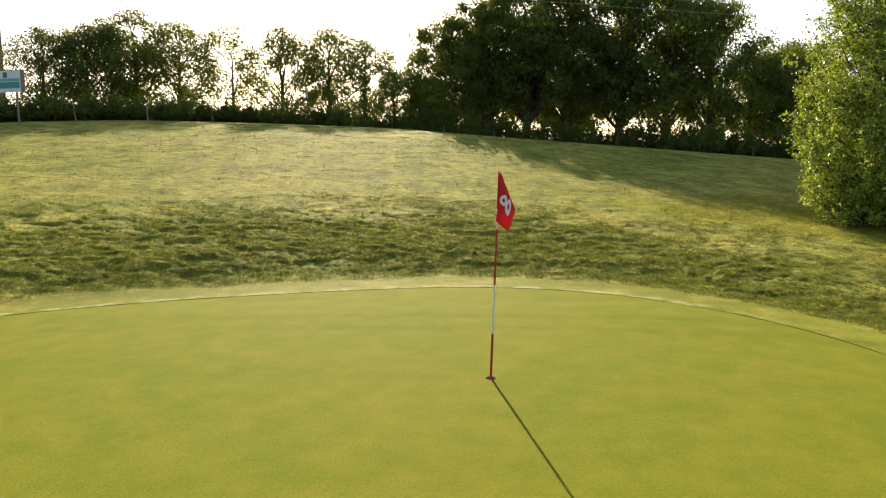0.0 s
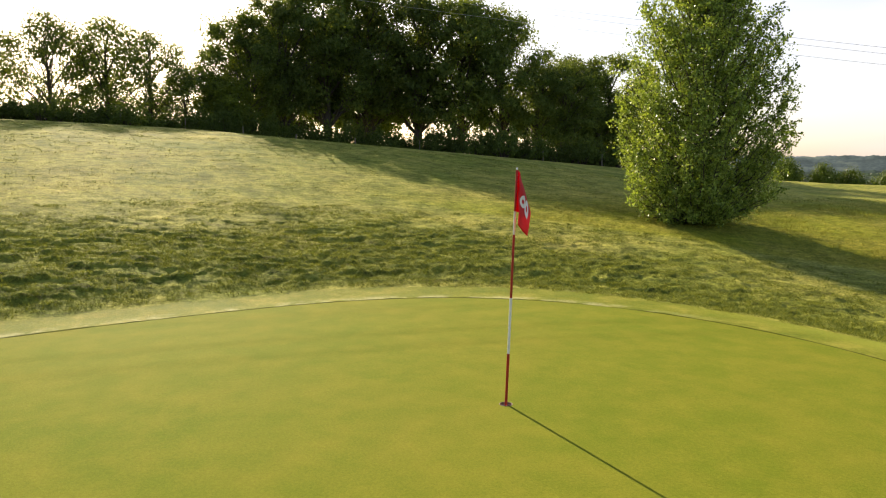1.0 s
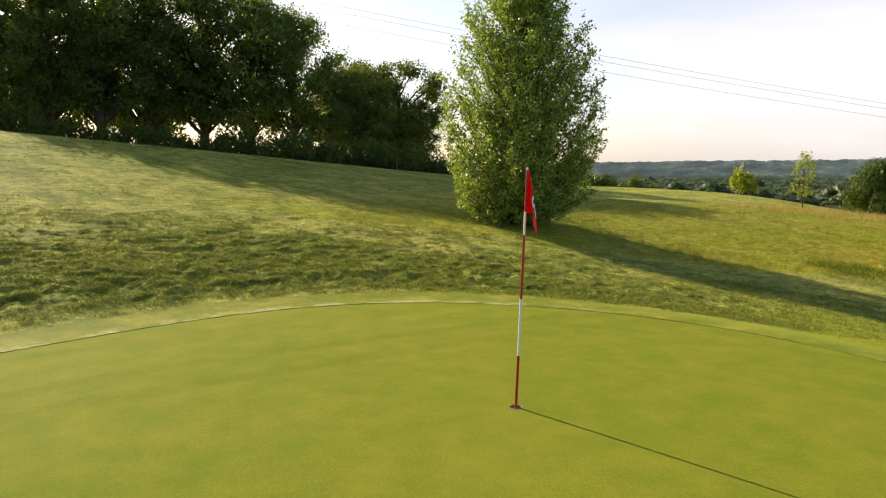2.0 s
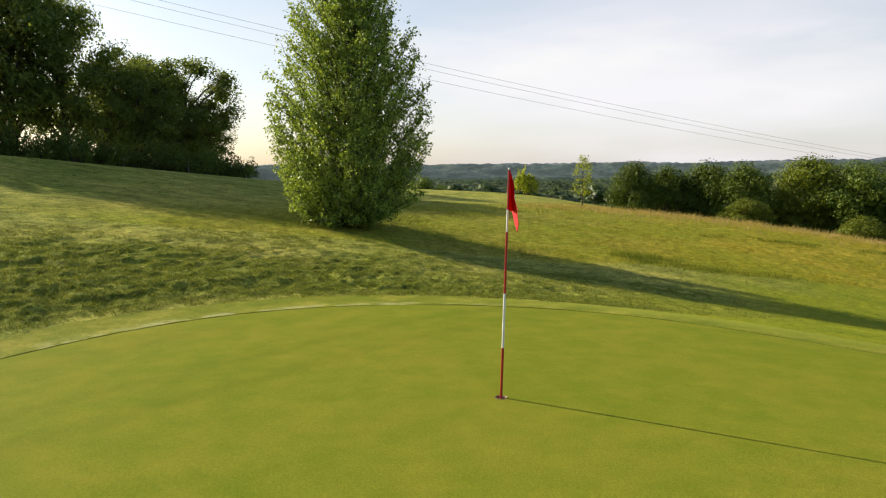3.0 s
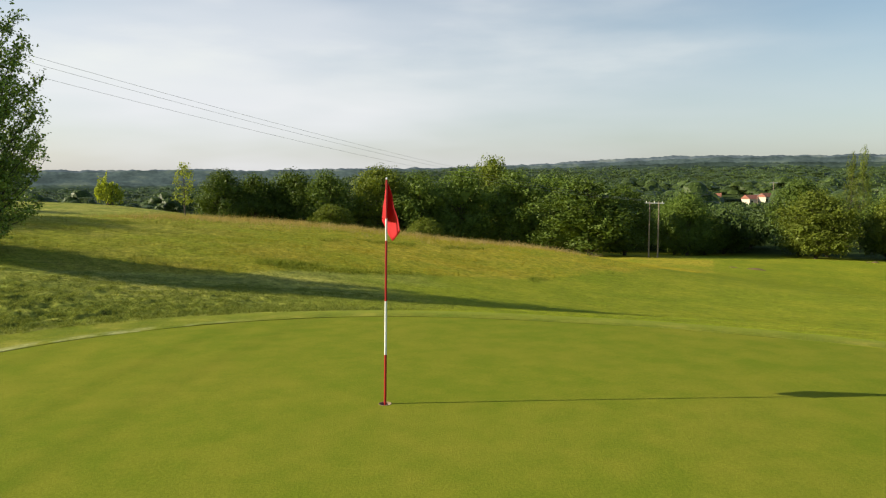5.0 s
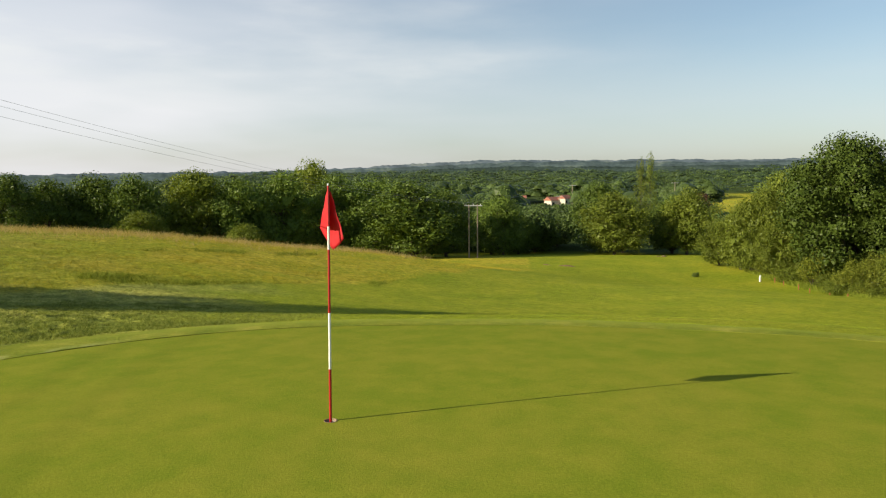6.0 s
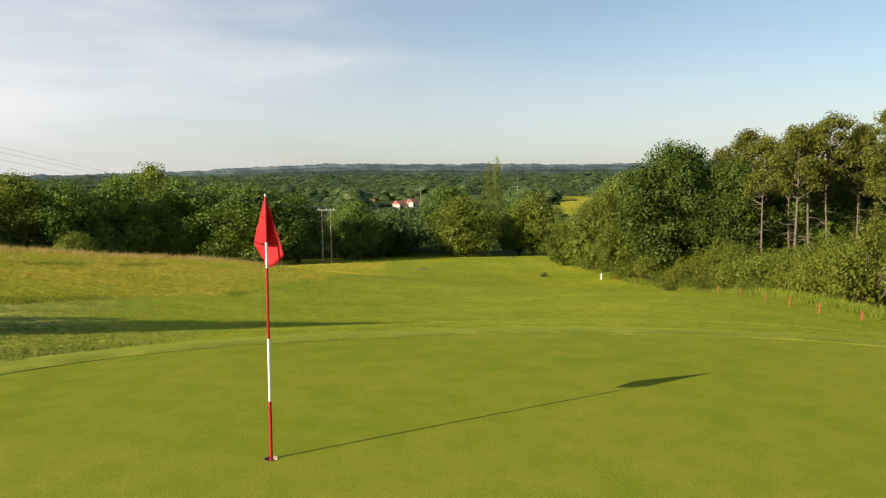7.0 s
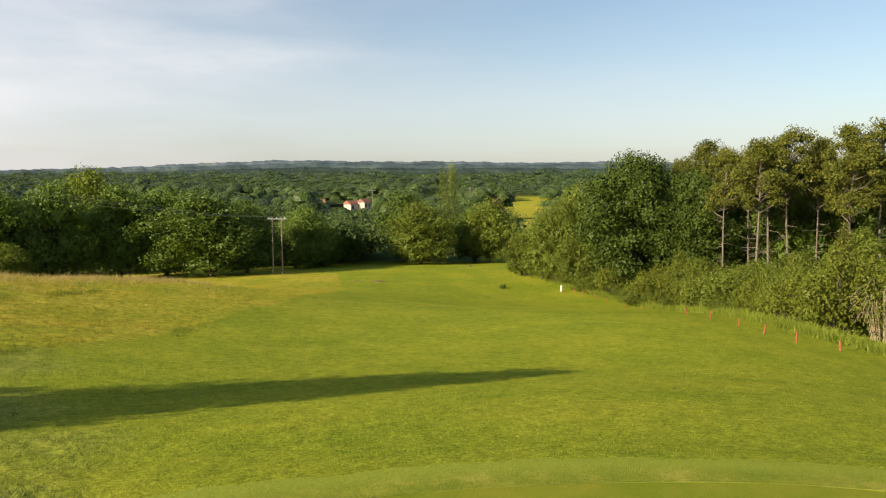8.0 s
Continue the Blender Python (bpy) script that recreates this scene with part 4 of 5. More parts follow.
for k, (x, y, h, w) in enumerate([(54.5, 36.5, 4.4, 5.5), (55.0, 31.5, 4.0, 5.5), (54.0, 27.0, 4.8, 5.0), (52.5, 22.5, 4.2, 5.5), (50.5, 18.0, 5.2, 5.0), (48.5, 13.5, 5.6, 5.5), (57.5, 24.5, 6.4, 5.0)]):
    grow_tree(light, x, y, h, w, pick=k)
for k in range(36):
    s = (k % 22) / 21
    back = 2.6 if k > 21 else 0.0
    x = np.interp(s, [0, 0.2, 0.45, 0.8, 1.0], [57.2, 54.4, 48.6, 42.0, 40.0]) + rng.uniform(0.2, 2.0) + back
    y = np.interp(s, [0, 0.2, 0.45, 0.8, 1.0], [58.5, 46.0, 33.0, 18.5, 9.0]) + rng.normal(0, 0.5)
    tall = rng.uniform(1.5, 4.0) + back * 0.55 + 1.6 * smooth01((s - 0.45) / 0.4)
    grow_tree(hedge_shrub, x, y, tall, rng.uniform(3.2, 5.2), 4.0, 4.5, pick=k)
# light bushes in front of the valley trees
for k, (x, y, h, w) in enumerate([(4.1, 81.6, 4.6, 5.0), (-7.2, 78.7, 4.8, 5.2)]):
    grow_tree(light, x, y, h, w, pick=k + 1)


def conifer(rng, tall, wide):
    """A young conical fir: tiers of drooping branches thick with needles."""
    wood, crown = Heap(), Heap()
    v, f = tube([(0, 0, -0.3), (0.03, 0, tall * 0.5), (0, 0.02, tall * 0.98)], [0.10, 0.06, 0.012], 8)
    wood.add(v, f)
    for k in range(70):
        s = k / 69
        z = tall * (0.06 + 0.90 * s)
        a = k * 2.39996 + rng.normal(0, 0.2)
        q = wide * 0.5 * (1.03 - s) ** 0.8 * rng.uniform(0.75, 1.1)
        end = np.array([q * math.cos(a), q * math.sin(a), z - 0.16 * q])
        mid = np.array([q * 0.5 * math.cos(a), q * 0.5 * math.sin(a), z + 0.08 * q])
        v, f = tube([(0, 0, z), mid, end], [0.025, 0.016, 0.005], 4)
        wood.add(v, f)
        n = int(40 + 90 * q)
        u = rng.uniform(0.15, 1.05, n)[:, None]
        p = (1 - u) ** 2 * np.array([0, 0, z]) + 2 * u * (1 - u) * mid + u * u * end
        p = p + rng.normal(0, 1, (n, 3)) * np.array([0.13, 0.13, 0.06]) * (0.5 + q)
        v, f = leaf_tris(rng, p, 0.16, 0.4)
        crown.add(v, f)
    return wood.mesh("trunk", True), crown.mesh("crown")


def dry_thicket(rng, tall, wide):
    """Arching bare stems over a low leafy base."""
    wood, crown = Heap(), Heap()
    for k in range(120):
        a, q = k * 2.39996, wide * 0.5 * math.sqrt(rng.uniform(0.05, 1))
        z = tall * rng.uniform(0.55, 1.0) * (1 - 0.35 * (2 * q / wide) ** 2)
        o = np.array([0.45 * q * math.cos(a), 0.45 * q * math.sin(a), -0.2])
        top = np.array([0.8 * q * math.cos(a), 0.8 * q * math.sin(a), z])
        end = np.array([1.25 * q * math.cos(a + 0.3), 1.25 * q * math.sin(a + 0.3), z * rng.uniform(0.45, 0.8)])
        u = np.linspace(0, 1, 8)[:, None]
        v, f = tube((1 - u) ** 3 * o + 3 * u * (1 - u) ** 2 * (o + (top - o) * 0.7) + 3 * u * u * (1 - u) * top + u ** 3 * end, np.linspace(0.022, 0.008, 8), 4)
        wood.add(v, f)
        n = 45
        p = top * rng.uniform(0.25, 0.75) + rng.normal(0, 0.35, (n, 3))
        v, f = leaf_tris(rng, p, 0.15, 0.8)
        crown.add(v, f)
    return wood.mesh("stem", True), crown.mesh("foliage")


fir = plant("conifer", conifer(R(73), 7.0, 3.4), (MAT_BARK, MAT_LEAF_PINE), "young conical fir rising above the hedge", "tree")
stand(fir, 47.2, 20.6)
thicket = plant("shrub", dry_thicket(R(74), 5.2, 4.0), (plain("dead_stem", (0.34, 0.27, 0.17), 0.85, 0.3, 12), MAT_LEAF_HEDGE), "thicket of dead arching stems over green leaves in the hedge", "shrub", ("stem", "foliage"))
stand(thicket, 42.6, 15.6)
MAT_LEAF_RED = leaf_material("copper_leaf", (0.075, 0.040, 0.028), (0.17, 0.085, 0.05), 0.3)
copper = plant("tree", broadleaf(R(75), 8.4, 6.5, 0.8, 26, 4000, 0.30, 0.2), (MAT_BARK, MAT_LEAF_RED), "copper-leaved tree at the edge of a distant field", "tree")
stand(copper, 118.0, 144.2)
# two yellowish saplings and a bush on the crest
ysap = plant("tree", broadleaf(R(71), 4.0, 1.7, 0.8, 20, 1200, 0.11, 0.05, 0.0, 0.9, 0.16), (MAT_BARK, MAT_LEAF_YELLOW), "slender yellow-leaved sapling on the meadow crest", "tree")
stand(ysap, -15.0, 47.2)
ybush = plant("shrub", shrub(R(72), 2.2, 3.2, 26, 1800, 0.2), (MAT_BARK, MAT_LEAF_YELLOW), "round yellow-green bush beyond the meadow", "shrub", ("stem", "foliage"))
stand(ybush, -26.7, 64.2, 0, (0.85, 0.85, 1.15))

# ================= far woods =================
HOUSES = ((137.0, 291.5, -8.8, -27, 4.2, 5.0, 3.2, 4.9), (150.0, 285.5, -9.3, 16, 6.4, 4.6, 3.2, 4.8), (154.6, 283.0, -8.6, 20, 4.2, 4.0, 3.3, 4.9))

def bowl(fine):
    """The upper part of a unit icosphere."""
    bm = bmesh.new()
    bmesh.ops.create_icosphere(bm, subdivisions=fine, radius=1.0)
    bmesh.ops.delete(bm, geom=[v for v in bm.verts if v.co.z < -0.3], context="VERTS")
    bm.verts.index_update()
    pts = np.array([v.co[:] for v in bm.verts])
    tri = np.array([[v.index for v in f.verts] for f in bm.faces])
    bm.free()
    return pts, tri


BOWL, BOWL_TRI = bowl(2)
CAP, CAP_TRI = bowl(1)
heap, tones = Heap(), []
frng = R(81)
for k in range(1900):
    az = radians(frng.uniform(-42, 76))
    d = 112 + 860 * frng.uniform(0, 1) ** 1.25
    deg = math.degrees(az)
    if (39.4 < deg < 42.8 and d < 470) or (deg < -8 and d < 300):
        continue
    if d < 140 and deg > 33:
        continue
    x, y = d * math.sin(az), -4 + d * math.cos(az)
    g = ground_at(x, y)
    h, w = frng.uniform(6, 10) + 4 * frng.uniform(0, 1) ** 3, frng.uniform(8, 14) * (1 + (d - 112) / 600)
    if d < 190:
        h, w = min(h, 8.0), min(w, 9.0)
    if min(math.hypot(x - q[0], y - q[1]) for q in HOUSES) < 8:
        continue
    if 23.9 < deg < 30.2 and d < 320:                 # low growth in front of the houses
        h = min(h, 2.0 - (10.3 if deg < 26.2 else 9.7) * d / 330 - g)
        w = min(w, 1.1 * h + 1.0)
        if h < 2.4:
            continue
    tone = frng.uniform(0.1, 0.9)
    lobes = []
    for lobe in range(6):
        la = lobe * 1.26 + frng.uniform(0, 0.7)
        lc = np.array([x + 0.28 * w * math.cos(la), y + 0.28 * w * math.sin(la), g + h * frng.uniform(0.30, 0.62)])
        if lobe == 5:
            lc = np.array([x, y, g + h * 0.70])
        lobes.append((lc, np.array([0.27 * w, 0.27 * w, 0.28 * h]) * frng.uniform(0.8, 1.15)))
    for lc, size in lobes:
        before = heap.count
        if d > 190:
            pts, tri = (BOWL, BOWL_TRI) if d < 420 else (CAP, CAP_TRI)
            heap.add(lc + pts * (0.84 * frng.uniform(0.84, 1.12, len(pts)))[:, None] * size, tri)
            # inner caps toned darker: the shade inside a crown is put into colour
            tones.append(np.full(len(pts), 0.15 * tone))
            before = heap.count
        leafy_lobe(heap, frng, lc, size, float(np.interp(d, [120, 250, 320, 420, 900], [260, 150, 110, 44, 14])), 0.14 + d * 0.0012, 0.0 if d > 190 else 0.75, 1.0, 1.7, lobes, 0.08, -0.1)
        tones.append(np.full(heap.count - before, tone + frng.normal(0, 0.05)))
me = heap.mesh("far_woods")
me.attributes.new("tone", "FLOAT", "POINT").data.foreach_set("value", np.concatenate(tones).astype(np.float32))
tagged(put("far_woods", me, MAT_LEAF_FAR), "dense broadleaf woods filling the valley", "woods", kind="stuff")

# distant ridges; haze is put into their colours, paler and bluer farther off
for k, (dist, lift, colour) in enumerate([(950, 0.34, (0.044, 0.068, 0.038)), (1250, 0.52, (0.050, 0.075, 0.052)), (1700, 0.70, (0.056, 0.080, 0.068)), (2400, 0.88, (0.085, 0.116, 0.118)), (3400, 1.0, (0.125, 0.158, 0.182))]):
    n = 1500
    az = np.radians(np.linspace(-75, 70, n))
    deg = np.degrees(az)
    el = np.interp(deg, [-75, -30, -10, 5, 16, 25, 32, 48, 95], [0.5, 0.62, 0.75, 0.95, 1.4, 1.8, 1.7, 1.55, 1.5]) * lift
    el = el + 0.16 * (grid_noise(deg * 0.19 + 9 * k, deg * 0 + 2 * k, 3 + k) - 0.5)
    if k < 3:
        el = el - 0.9 * (1 - smooth01((deg + 14) / 24))          # the nearer ridges sink away to the north-west
    crowns = 0.08 * (grid_noise(deg * 1.1, deg * 0 + k, 3) - 0.5) + 0.10 * (grid_noise(deg * 2.9, deg * 0 + k, 5) - 0.5) + 0.06 * (grid_noise(deg * 7.3, deg * 0 + k, 6) - 0.5)
    base, top = 2.1 + dist * np.tan(np.radians(el)), 2.1 + dist * np.tan(np.radians(el + crowns))
    x, y = dist * np.sin(az), dist * np.cos(az)
    rows = [np.stack([x * q, y * q, -40 + (base + 40) * p], -1) for q, p in ((0.80, 0.0), (0.88, 0.62), (0.95, 0.9))] + [np.stack([x, y, top], -1), np.stack([x * 1.08, y * 1.08, base * 0.6 - 16], -1)]
    i = np.arange(4)[:, None] * n + np.arange(n - 1)[None]
    me = mesh_from("distant_hill", np.concatenate(rows), np.stack([i, i + 1, i + n + 1, i + n], -1).reshape(-1, 4), True)
    m, nodes, links, bsdf = material("wooded_hill", 1.0)
    c = coords(nodes)
    flat = np.concatenate(rows)
    spot = nodes.new("ShaderNodeCombineXYZ")
    for socket, key, values in ((0, "bearing", np.degrees(np.arctan2(flat[:, 0], flat[:, 1]))), (1, "lift", np.degrees(np.arctan2(flat[:, 2], np.hypot(flat[:, 0], flat[:, 1]))))):
        me.attributes.new(key, "FLOAT", "POINT").data.foreach_set("value", values.astype(np.float32))
        at_key = nodes.new("ShaderNodeAttribute")
        at_key.attribute_name = key
        links.new(at_key.outputs["Fac"], spot.inputs[socket])
    a = noise_node(nodes, links, 1.0, 4, spot.outputs[0], 0.6, (0.5, 2.2, 1.0))
    b = noise_node(nodes, links, 1.0, 4, spot.outputs[0], 0.65, (3.2, 6.5, 1.0))
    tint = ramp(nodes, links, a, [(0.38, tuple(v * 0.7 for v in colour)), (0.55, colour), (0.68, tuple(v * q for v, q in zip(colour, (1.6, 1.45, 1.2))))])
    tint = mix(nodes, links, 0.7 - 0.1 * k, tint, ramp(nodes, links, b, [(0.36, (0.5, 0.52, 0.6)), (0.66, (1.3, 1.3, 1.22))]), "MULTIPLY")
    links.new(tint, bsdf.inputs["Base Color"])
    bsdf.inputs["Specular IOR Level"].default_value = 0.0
    tagged(put("backdrop", me, m), "wooded ridge on the horizon, tinted blue-green for haze", "hills", kind="structure")

# ================= poles, wires, stakes, sign, houses =================
def wooden_pole(parent, x, y, z0, z1, r=0.11):
    v, f = tube([(x, y, z0), (x, y, (z0 + z1) / 2), (x, y, z1)], [r, r * 0.88, r * 0.72], 10)
    return put("pole", mesh_from("pole", v, f, True), MAT_POLE, parent)


def twin_pole():
    root = new("utility_pole")
    tagged(root, "twin weathered wooden power-line poles with steel crossarm", "utility pole")
    gx, gy = 31.7, 78.6
    g = ground_at(gx, gy)
    dx, dy = 0.92, -0.57
    for s in (-0.5, 0.5):
        wooden_pole(root, gx + dx * s, gy + dy * s, g - 0.4, -0.58, 0.095)
    ang = math.degrees(math.atan2(dy, dx))
    bm = bmesh.new()
    box(bm, pose(gx, gy, -0.78, 0, 0, ang), 2.3, 0.10, 0.12)
    part("crossarm", bm, MAT_STEEL, root, "steel crossarm")
    for s in (-0.85, 0.0, 0.85):
        bm = bmesh.new()
        cone(bm, pose(gx + dx * s, gy + dy * s, -0.64), 0.04, 0.025, 0.18, 10)
        part("insulator", bm, MAT_WHITE, root, "porcelain insulator")
    return gx, gy, dx, dy


tx, ty, tdx, tdy = twin_pole()
MAST = (-54.0, -27.0)
for s, lat, drop in ((0.85, 1.0, 0.0), (0.0, 0.4, 0.15), (-0.85, -0.9, 0.55)):
    a = np.array([tx + tdx * s, ty + tdy * s, -0.48])
    b = np.array([MAST[0] + 0.78 * lat, MAST[1] - 0.62 * lat, 19.8 - drop])
    u = np.linspace(0, 1, 60)[:, None]
    line = a + (b - a) * u
    line[:, 2] -= 4 * 3.65 * u[:, 0] * (1 - u[:, 0])
    v, f = tube(line, np.full(60, 0.006), 5)
    tagged(put("power_cable", mesh_from("power_cable", v, f, True), MAT_WIRE), "thin overhead power cable crossing the valley", "cable", "power cables")
root = new("utility_pole")
tagged(root, "tall dark wooden power-line mast at the field edge", "utility pole")
wooden_pole(root, *MAST, ground_at(*MAST) - 0.4, 19.9, 0.24)
bm = bmesh.new()
box(bm, pose(MAST[0], MAST[1], 19.3, 0, 0, -38.5), 2.6, 0.14, 0.16)
part("crossarm", bm, MAT_STEEL, root, "steel crossarm")

# poles of the village line
for x, y, top in ((115.9, 215.0, -2.4), (119.7, 213.0, 1.2), (147.7, 194.9, 1.9)):
    root = new("utility_pole")
    tagged(root, "slim wooden power pole among the valley trees", "utility pole", "village poles")
    wooden_pole(root, x, y, ground_at(x, y) - 0.4, top, 0.15)
    bm = bmesh.new()
    box(bm, pose(x, y, top - 0.35, 0, 0, -30), 2.4, 0.14, 0.16)
    part("crossarm", bm, MAT_STEEL, root, "steel crossarm")

# stakes along the hedge
def stake_model(tall):
    bm = bmesh.new()
    box(bm, pose(0, 0, tall / 2 - 0.1), 0.095, 0.06, tall + 0.2)
    bmesh.ops.bevel(bm, geom=bm.edges[:], offset=0.012, segments=1, affect="EDGES")
    me = bpy.data.meshes.new("stake")
    bm.to_mesh(me)
    bm.free()
    me.materials.append(MAT_STAKE)
    return me


stake = stake_model(0.72)
for x, y in ((36.6, 12.4), (34.9, 14.5), (34.5, 16.5), (35.2, 18.7), (36.3, 20.9), (37.9, 23.9), (40.0, 27.2), (46.5, 36.2), (49.5, 40.6), (52.2, 45.4), (53.3, 47.8), (54.2, 50.6), (54.6, 52.2)):
    ob = new("stake", stake)
    ob.matrix_basis = pose(x, y, ground_at(x, y), rng.normal(0, 4), rng.normal(0, 4), rng.uniform(0, 90)) @ Matrix.Diagonal((1, 1, rng.uniform(0.62, 0.9), 1))
    tagged(ob, "short orange-red wooden boundary stake in the grass", "stake", "boundary stakes")

root = new("marker_post")
tagged(root, "white tee marker post at the foot of the hedge", "post")
bm = bmesh.new()
box(bm, pose(0, 0, 0.32), 0.42, 0.16, 0.7)
bmesh.ops.bevel(bm, geom=bm.edges[:], offset=0.04, segments=2, affect="EDGES")
part("body", bm, MAT_WHITE, root)
stand(root, 53.8, 53.4, 40)

# fence posts along the top of the field
post = bpy.data.meshes.new("fence_post")
bm = bmesh.new()
cone(bm, pose(0, 0, 0.5), 0.05, 0.045, 1.3, 8)
bm.to_mesh(post)
bm.free()
post.materials.append(MAT_POLE)
for k in range(15):
    s = k / 14
    x = np.interp(s, [0, 0.25, 0.45, 0.6, 1.0], [-38.5, -45.4, -50.0, -52.5, -44.5])
    y = np.interp(s, [0, 0.25, 0.45, 0.6, 1.0], [-21.0, -8.0, 4.0, 13.0, 42.0])
    ob = new("fence_post", post)
    ob.matrix_basis = pose(x, y, ground_at(x, y), rng.normal(0, 2), rng.normal(0, 2), 0)
    tagged(ob, "thin weathered wooden fence post at the field edge", "post", "fence posts")

# notice board and mast
root = new("notice_board")
tagged(root, "white and teal notice board on two posts", "sign")
bm = bmesh.new()
box(bm, pose(0, 0, 2.62), 2.3, 0.06, 1.16)
part("panel", bm, plain("white_panel", (0.62, 0.70, 0.74), 0.5, 0.08, 6), root, "white panel")
bm = bmesh.new()
box(bm, pose(0, -0.038, 2.42), 2.14, 0.012, 0.34)
part("stripe", bm, plain("teal_print", (0.03, 0.26, 0.27), 0.5, 0.1, 6), root, "teal printed band")
bm = bmesh.new()
box(bm, pose(0, -0.038, 2.70), 2.14, 0.012, 0.16)
part("stripe", bm, plain("pale_teal_print", (0.10, 0.40, 0.40), 0.5, 0.1, 6), root, "pale teal printed band")
bm = bmesh.new()
box(bm, pose(0.15, -0.038, 2.97), 0.26, 0.012, 0.30)
part("emblem", bm, plain("dark_print", (0.05, 0.12, 0.16), 0.5, 0.1, 6), root, "small dark emblem")
for s, wide in ((-1.2, 0.10), (1.24, 0.18)):
    bm = bmesh.new()
    box(bm, pose(s, 0.02, 2.62), wide, 0.12, 1.2)
    part("frame", bm, MAT_POLE, root, "dark wooden frame")
for s in (-0.75, 0.75):
    bm = bmesh.new()
    cone(bm, pose(s, 0.09, 1.3), 0.06, 0.06, 3.4, 10)
    part("post", bm, MAT_POLE, root, "dark wooden post")
root.matrix_basis = pose(-36.4, -19.55, ground_at(-36.4, -19.55) - 0.3, 0, 0, 68)

# houses in the valley
MAT_WALL = plain("cream_render", (0.52, 0.46, 0.37), 0.9, 0.1, 2)
MAT_TILE = plain("clay_roof_tile", (0.27, 0.105, 0.07), 0.85, 0.3, 3)
MAT_PANE = plain("dark_glass", (0.03, 0.035, 0.04), 0.1, 0.1, 1)


def house(x, y, base, turn, wide, deep, eaves, ridge):
    root = new("house")
    tagged(root, "cream-walled house with red tiled roof among trees", "house", "valley houses")
    bm = bmesh.new()
    box(bm, pose(0, 0, eaves / 2 - 2.5), wide, deep, eaves + 5)
    part("wall", bm, MAT_WALL, root)
    bm = bmesh.new()
    w, d = wide / 2 + 0.4, deep / 2 + 0.4
    vs = [bm.verts.new(p) for p in ((-w, -d, eaves), (w, -d, eaves), (w, d, eaves), (-w, d, eaves), (-w, 0, ridge), (w, 0, ridge))]
    for f in ((0, 1, 5, 4), (2, 3, 4, 5), (0, 4, 3), (1, 2, 5), (3, 2, 1, 0)):
        bm.faces.new([vs[i] for i in f])
    part("roof", bm, MAT_TILE, root, "red tiled roof")
    for s in (-0.3, 0.3):
        bm = bmesh.new()
        box(bm, pose(s * wide, -deep / 2 - 0.02, eaves * 0.55), 1.1, 0.08, 1.3)
        part("window", bm, MAT_PANE, root, "dark window")
    root.matrix_basis = pose(x, y, base, 0, 0, turn)


for spot in HOUSES:
    house(*spot)

# small dark clump of weeds on the fairway and low bunker lips
weeds = plant("shrub", shrub(R(91), 0.55, 1.1, 12, 500, 0.09), (MAT_BARK, MAT_LEAF_OAK), "small dark clump of weeds on the fairway", "shrub", ("stem", "foliage"))
stand(weeds, 49.0, 57.5, 0, (0.75, 0.75, 0.8))
for x, y, ln in ((37.0, 65.0, 2.2), (58.0, 76.0, 0.8)):
    n = 24
    u = np.linspace(-1, 1, n)
    line = np.stack([x + u * ln * 0.85, y - u * ln * 0.5, np.array([ground_at(x + q * ln * 0.85, y - q * ln * 0.5) for q in u]) - 0.12 + 0.10 * np.sin(u * 5)], -1)
    v, f = tube(line, 0.20 * (1 - u ** 2) ** 0.5 + 0.02, 8)
    tagged(put("bunker_lip", mesh_from("bunker_lip", v, f, True), plain("bare_soil", (0.11, 0.08, 0.03), 0.95, 0.3, 5)), "low bare earth lip of a bunker on the fairway", "bunker", "bunkers")

# ================= grass =================
def blades(name, x, y, tall, spread, count, wide, lean, mat, label, seed):
    """Tufts at (x, y): count blades each, in one mesh."""
    g = R(seed)
    n = len(x)
    z = height(x, y) + turf_relief(x, y) - 0.01
    root = np.stack([x, y, z], -1)[:, None] + np.concatenate([g.normal(0, 1, (n, count, 2)) * spread[:, None, None], np.zeros((n, count, 1))], -1)
    a = g.uniform(0, 2 * np.pi, (n, count))
    ln = tall[:, None] * g.uniform(0.5, 1.2, (n, count))
    tip = root + np.stack([np.cos(a) * ln * lean, np.sin(a) * ln * lean, ln], -1)
    b = a + g.uniform(0.8, 2.4, (n, count))
    w = wide[:, None] * g.uniform(0.6, 1.3, (n, count))
    side = np.stack([np.cos(b) * w, np.sin(b) * w, np.zeros_like(w)], -1)
    verts = np.stack([root - side, root + side, tip], 2).reshape(-1, 3)
    me = mesh_from(name, verts, np.arange(len(verts)).reshape(-1, 3))
    return tagged(put(name, me, mat), label, "grass", kind="stuff")


g = R(101)


def scatter(n, d_max, power, a0, a1):
    a = np.radians(g.uniform(a0, a1, n))
    d = 1.15 + d_max * g.uniform(0, 1, n) ** power
    r = green_radius(a) + d
    return r * np.cos(a), r * np.sin(a), d


MAT_BLADE_ROUGH = grass_blade_material("rough_blade", (0.08, 0.11, 0.020), (0.31, 0.34, 0.075), 0.3)
MAT_BLADE_FAIR = grass_blade_material("fairway_blade", (0.20, 0.28, 0.022), (0.30, 0.355, 0.036))
MAT_BLADE_EDGE = grass_blade_material("verge_blade", (0.10, 0.15, 0.016), (0.27, 0.30, 0.045), 0.3)
MAT_BLADE_BANK = grass_blade_material("bank_blade", (0.085, 0.125, 0.016), (0.24, 0.26, 0.040), 0.2)
MAT_BLADE_OLIVE = grass_blade_material("olive_blade", (0.20, 0.22, 0.030), (0.39, 0.365, 0.080), 0.15)
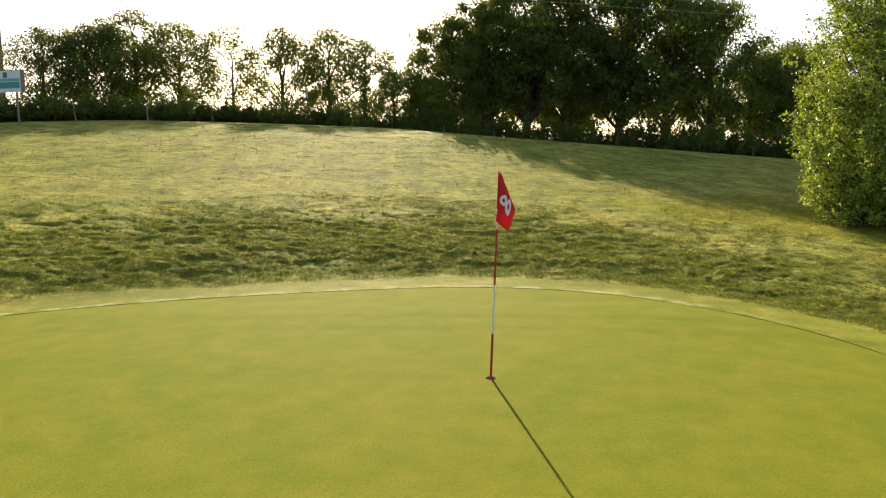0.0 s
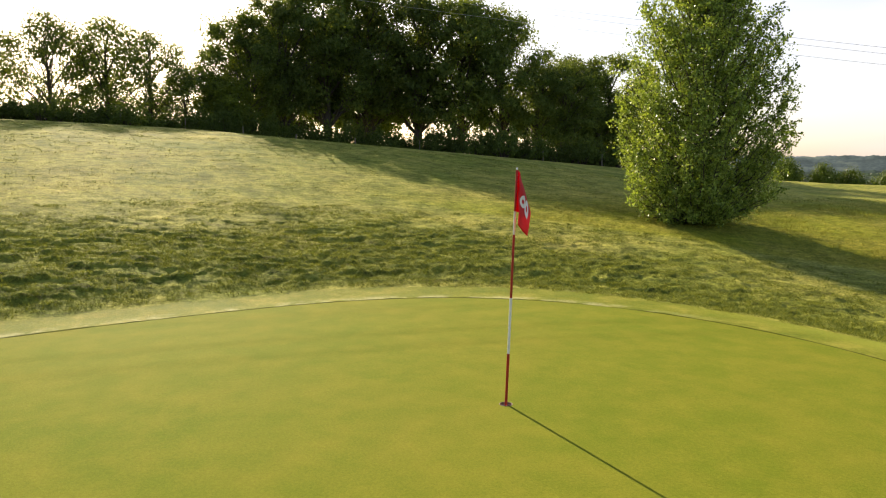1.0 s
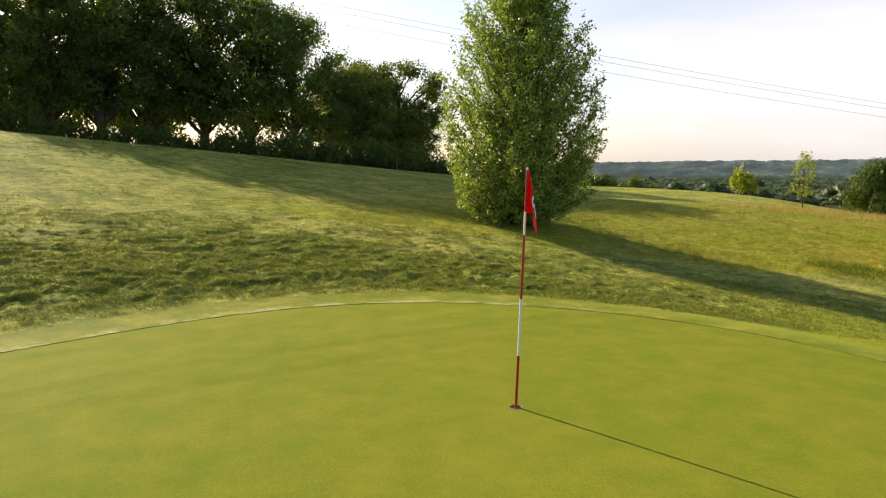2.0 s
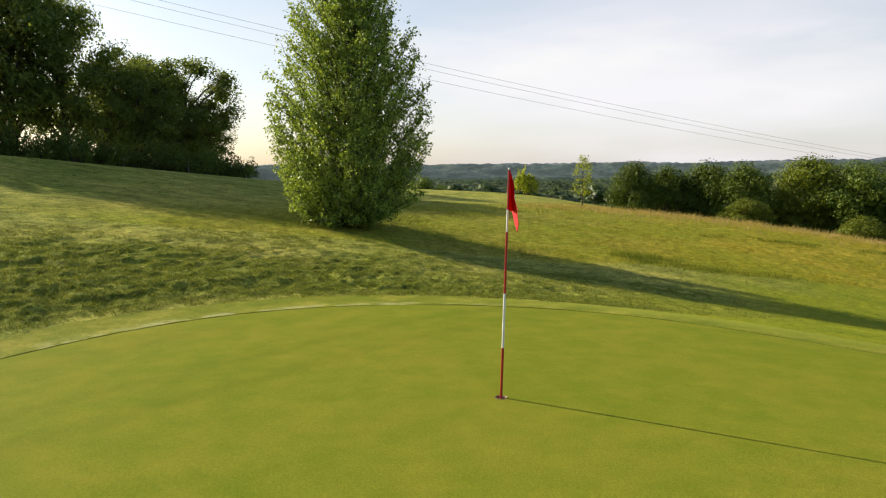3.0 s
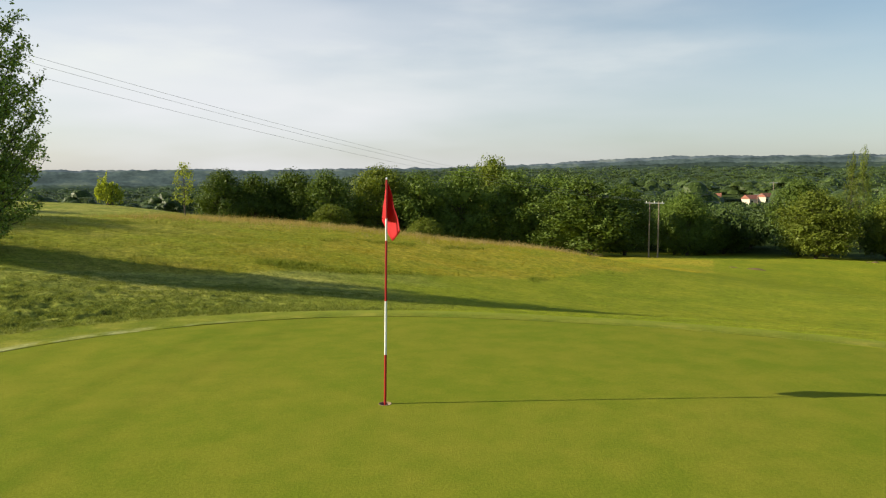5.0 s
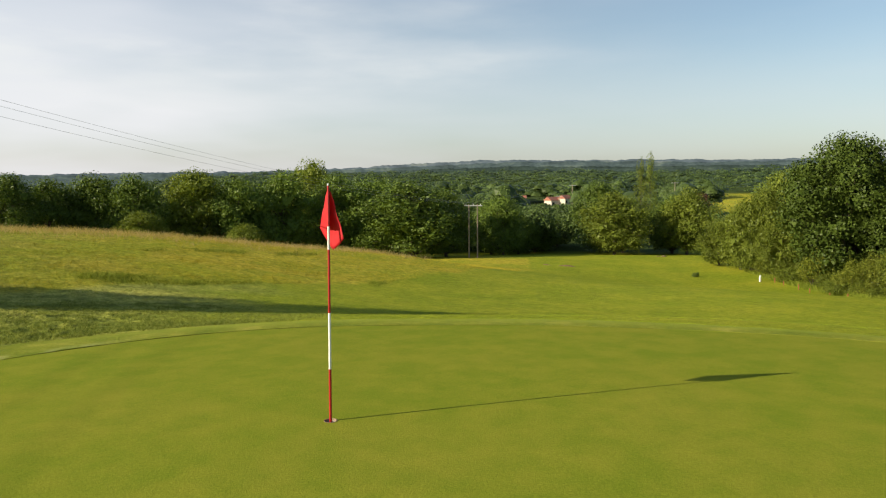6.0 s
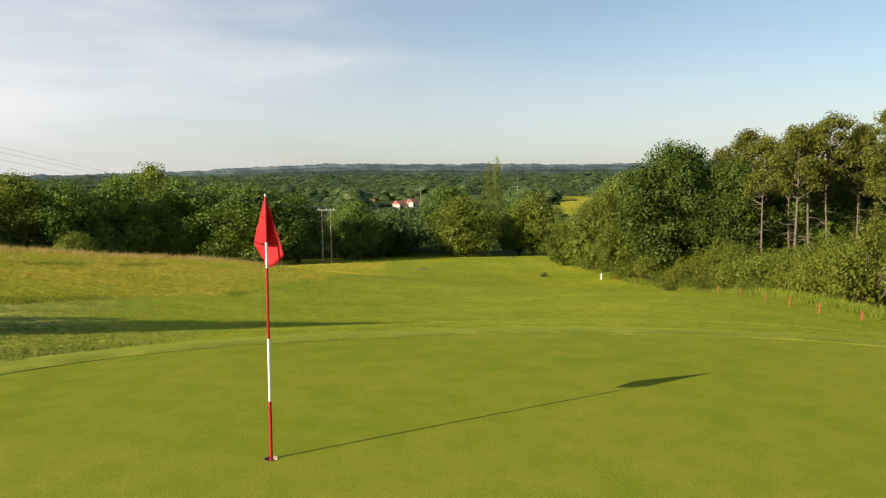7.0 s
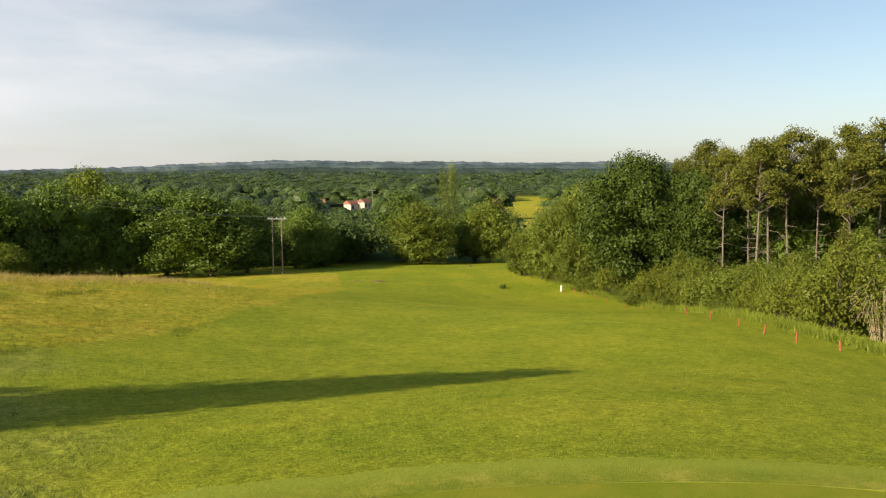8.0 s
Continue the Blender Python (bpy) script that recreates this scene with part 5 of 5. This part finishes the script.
MAT_BLADE_LONG = grass_blade_material("meadow_blade", (0.29, 0.265, 0.024), (0.48, 0.395, 0.050), 0.15)
for n, reach, power, tall, spread, count, seed in ((52000, 10.0, 0.9, 0.050, 0.045, 7, 103), (46000, 32.0, 1.0, 0.036, 0.08, 8, 104)):
    x, y, d = scatter(n, reach, power, 60 if reach < 20 else 40, 245)
    patch = grid_noise(x * 0.8, y * 0.45, 21) * 0.5 + grid_noise(x * 2.6, y * 1.5, 22) * 0.3 + 1.1 * lumps(x, y)
    near = smooth01((13 - y) / 8) * (1 - smooth01((d - 5) / 5))
    keep = (g.uniform(0, 1, len(x)) < rough(x, y)) & (long_grass(x, y) < 0.5) & (patch + 0.22 * near + 0.10 * g.uniform(-1, 1, len(x)) > (0.40 if reach < 20 else 0.45))
    x, y, d, near = x[keep], y[keep], d[keep], near[keep]
    blades("rough_grass", x, y, tall * (0.55 + 0.45 * near) + 0.018 * g.uniform(0, 1, len(x)) + 0.0009 * d, spread + 0.002 * d, count, 0.005 + 0.0003 * d, 1.2, MAT_BLADE_ROUGH, "uneven tufts of drying rough grass on the slope", seed)
x, y, d = scatter(60000, 60, 1.15, 20, 150)
keep = g.uniform(0, 1, len(x)) < long_grass(x, y)
x, y, d = x[keep], y[keep], d[keep]
sunny = g.uniform(0, 1, len(x)) < smooth01((x + 12) / 12)
for pick, mat, label, seed in ((sunny, MAT_BLADE_LONG, "tall uncut golden meadow grass going to seed", 105), (~sunny, MAT_BLADE_OLIVE, "tall uncut olive-green meadow grass", 106)):
    mx, my, md = x[pick], y[pick], d[pick]
    blades("meadow_grass", mx, my, 0.045 + 0.11 * grid_noise(mx * 0.5, my * 0.5, 7) ** 1.5, 0.17 + 0.001 * md, 9, 0.003 + 0.00016 * md, 1.5, mat, label, seed)
along = g.uniform(0, 1, 1300)
x = -16 + 30 * along + g.normal(0, 1.0, 1300)
y = np.interp(x, [-24.5, -9.5, 1.9, 11.9], [42.2, 44.3, 49.3, 54.3]) + g.normal(-3.0, 3.2, 1300)
blades("seed_grass", x, y, 0.22 + 0.2 * g.uniform(0, 1, 1300), np.full(1300, 0.3), 9, np.full(1300, 0.011), 0.7, grass_blade_material("seed_head", (0.26, 0.21, 0.08), (0.46, 0.35, 0.18)), "reddish seeding grass along the meadow crest", 109)
x, y, d = scatter(26000, 26, 1.2, -10, 130)
keep = (g.uniform(0, 1, len(x)) > rough(x, y)) & (long_grass(x, y) < 0.4)
x, y, d = x[keep], y[keep], d[keep]
blades("fairway_grass", x, y, 0.012 + 0.012 * grid_noise(x * 0.8, y * 0.8, 6), 0.06 + 0.002 * d, 5, 0.003 + 0.0003 * d, 0.7, MAT_BLADE_FAIR, "short mown fairway grass", 107)
# darker, ranker grass along the meadow's lower edge and on two old banks
for k, (line_x, line_y, n, tall) in enumerate((((-4.2, 0.4, 5.7, 13.0), (20.8, 23.2, 27.4, 35.2), 900, 0.13), ((-3.7, 2.0, 7.2), (32.9, 37.0, 41.4), 420, 0.16), ((-5.0, -2.8), (20.6, 22.0), 160, 0.16))):
    x = g.uniform(line_x[0], line_x[-1], n)
    y = np.interp(x, line_x, line_y) + g.normal(0, 0.45, n) + 1.2 * (grid_noise(x * 0.4, x * 0, 61 + k) - 0.5)
    keep = grid_noise(x * 0.7, y * 0.2, 51 + k) > (0.48, 0.48, 0.0)[k]
    x, y = x[keep], y[keep]
    blades("bank_grass", x, y, tall * g.uniform(0.6, 1.3, len(x)), np.full(len(x), 0.14), 10, np.full(len(x), 0.008), 0.8, MAT_BLADE_BANK, "rank dark green grass on a low bank in the meadow", 120 + k)
# long grass at the foot of the hedge
u = g.uniform(0, 1, 5200)
x = np.interp(u, [0, 0.2, 0.45, 0.8, 1.0], [57.0, 54.2, 48.0, 38.6, 35.6]) + np.abs(g.normal(0, 1.0, 5200)) - 0.2
y = np.interp(u, [0, 0.2, 0.45, 0.8, 1.0], [58.5, 46.0, 33.0, 18.5, 9.0]) + g.normal(0, 0.5, 5200)
blades("verge_grass", x, y, 0.30 + 0.45 * g.uniform(0, 1, 5200) ** 2, np.full(5200, 0.16), 8, np.full(5200, 0.017), 0.5, MAT_BLADE_EDGE, "rank green grass along the foot of the hedge", 111)
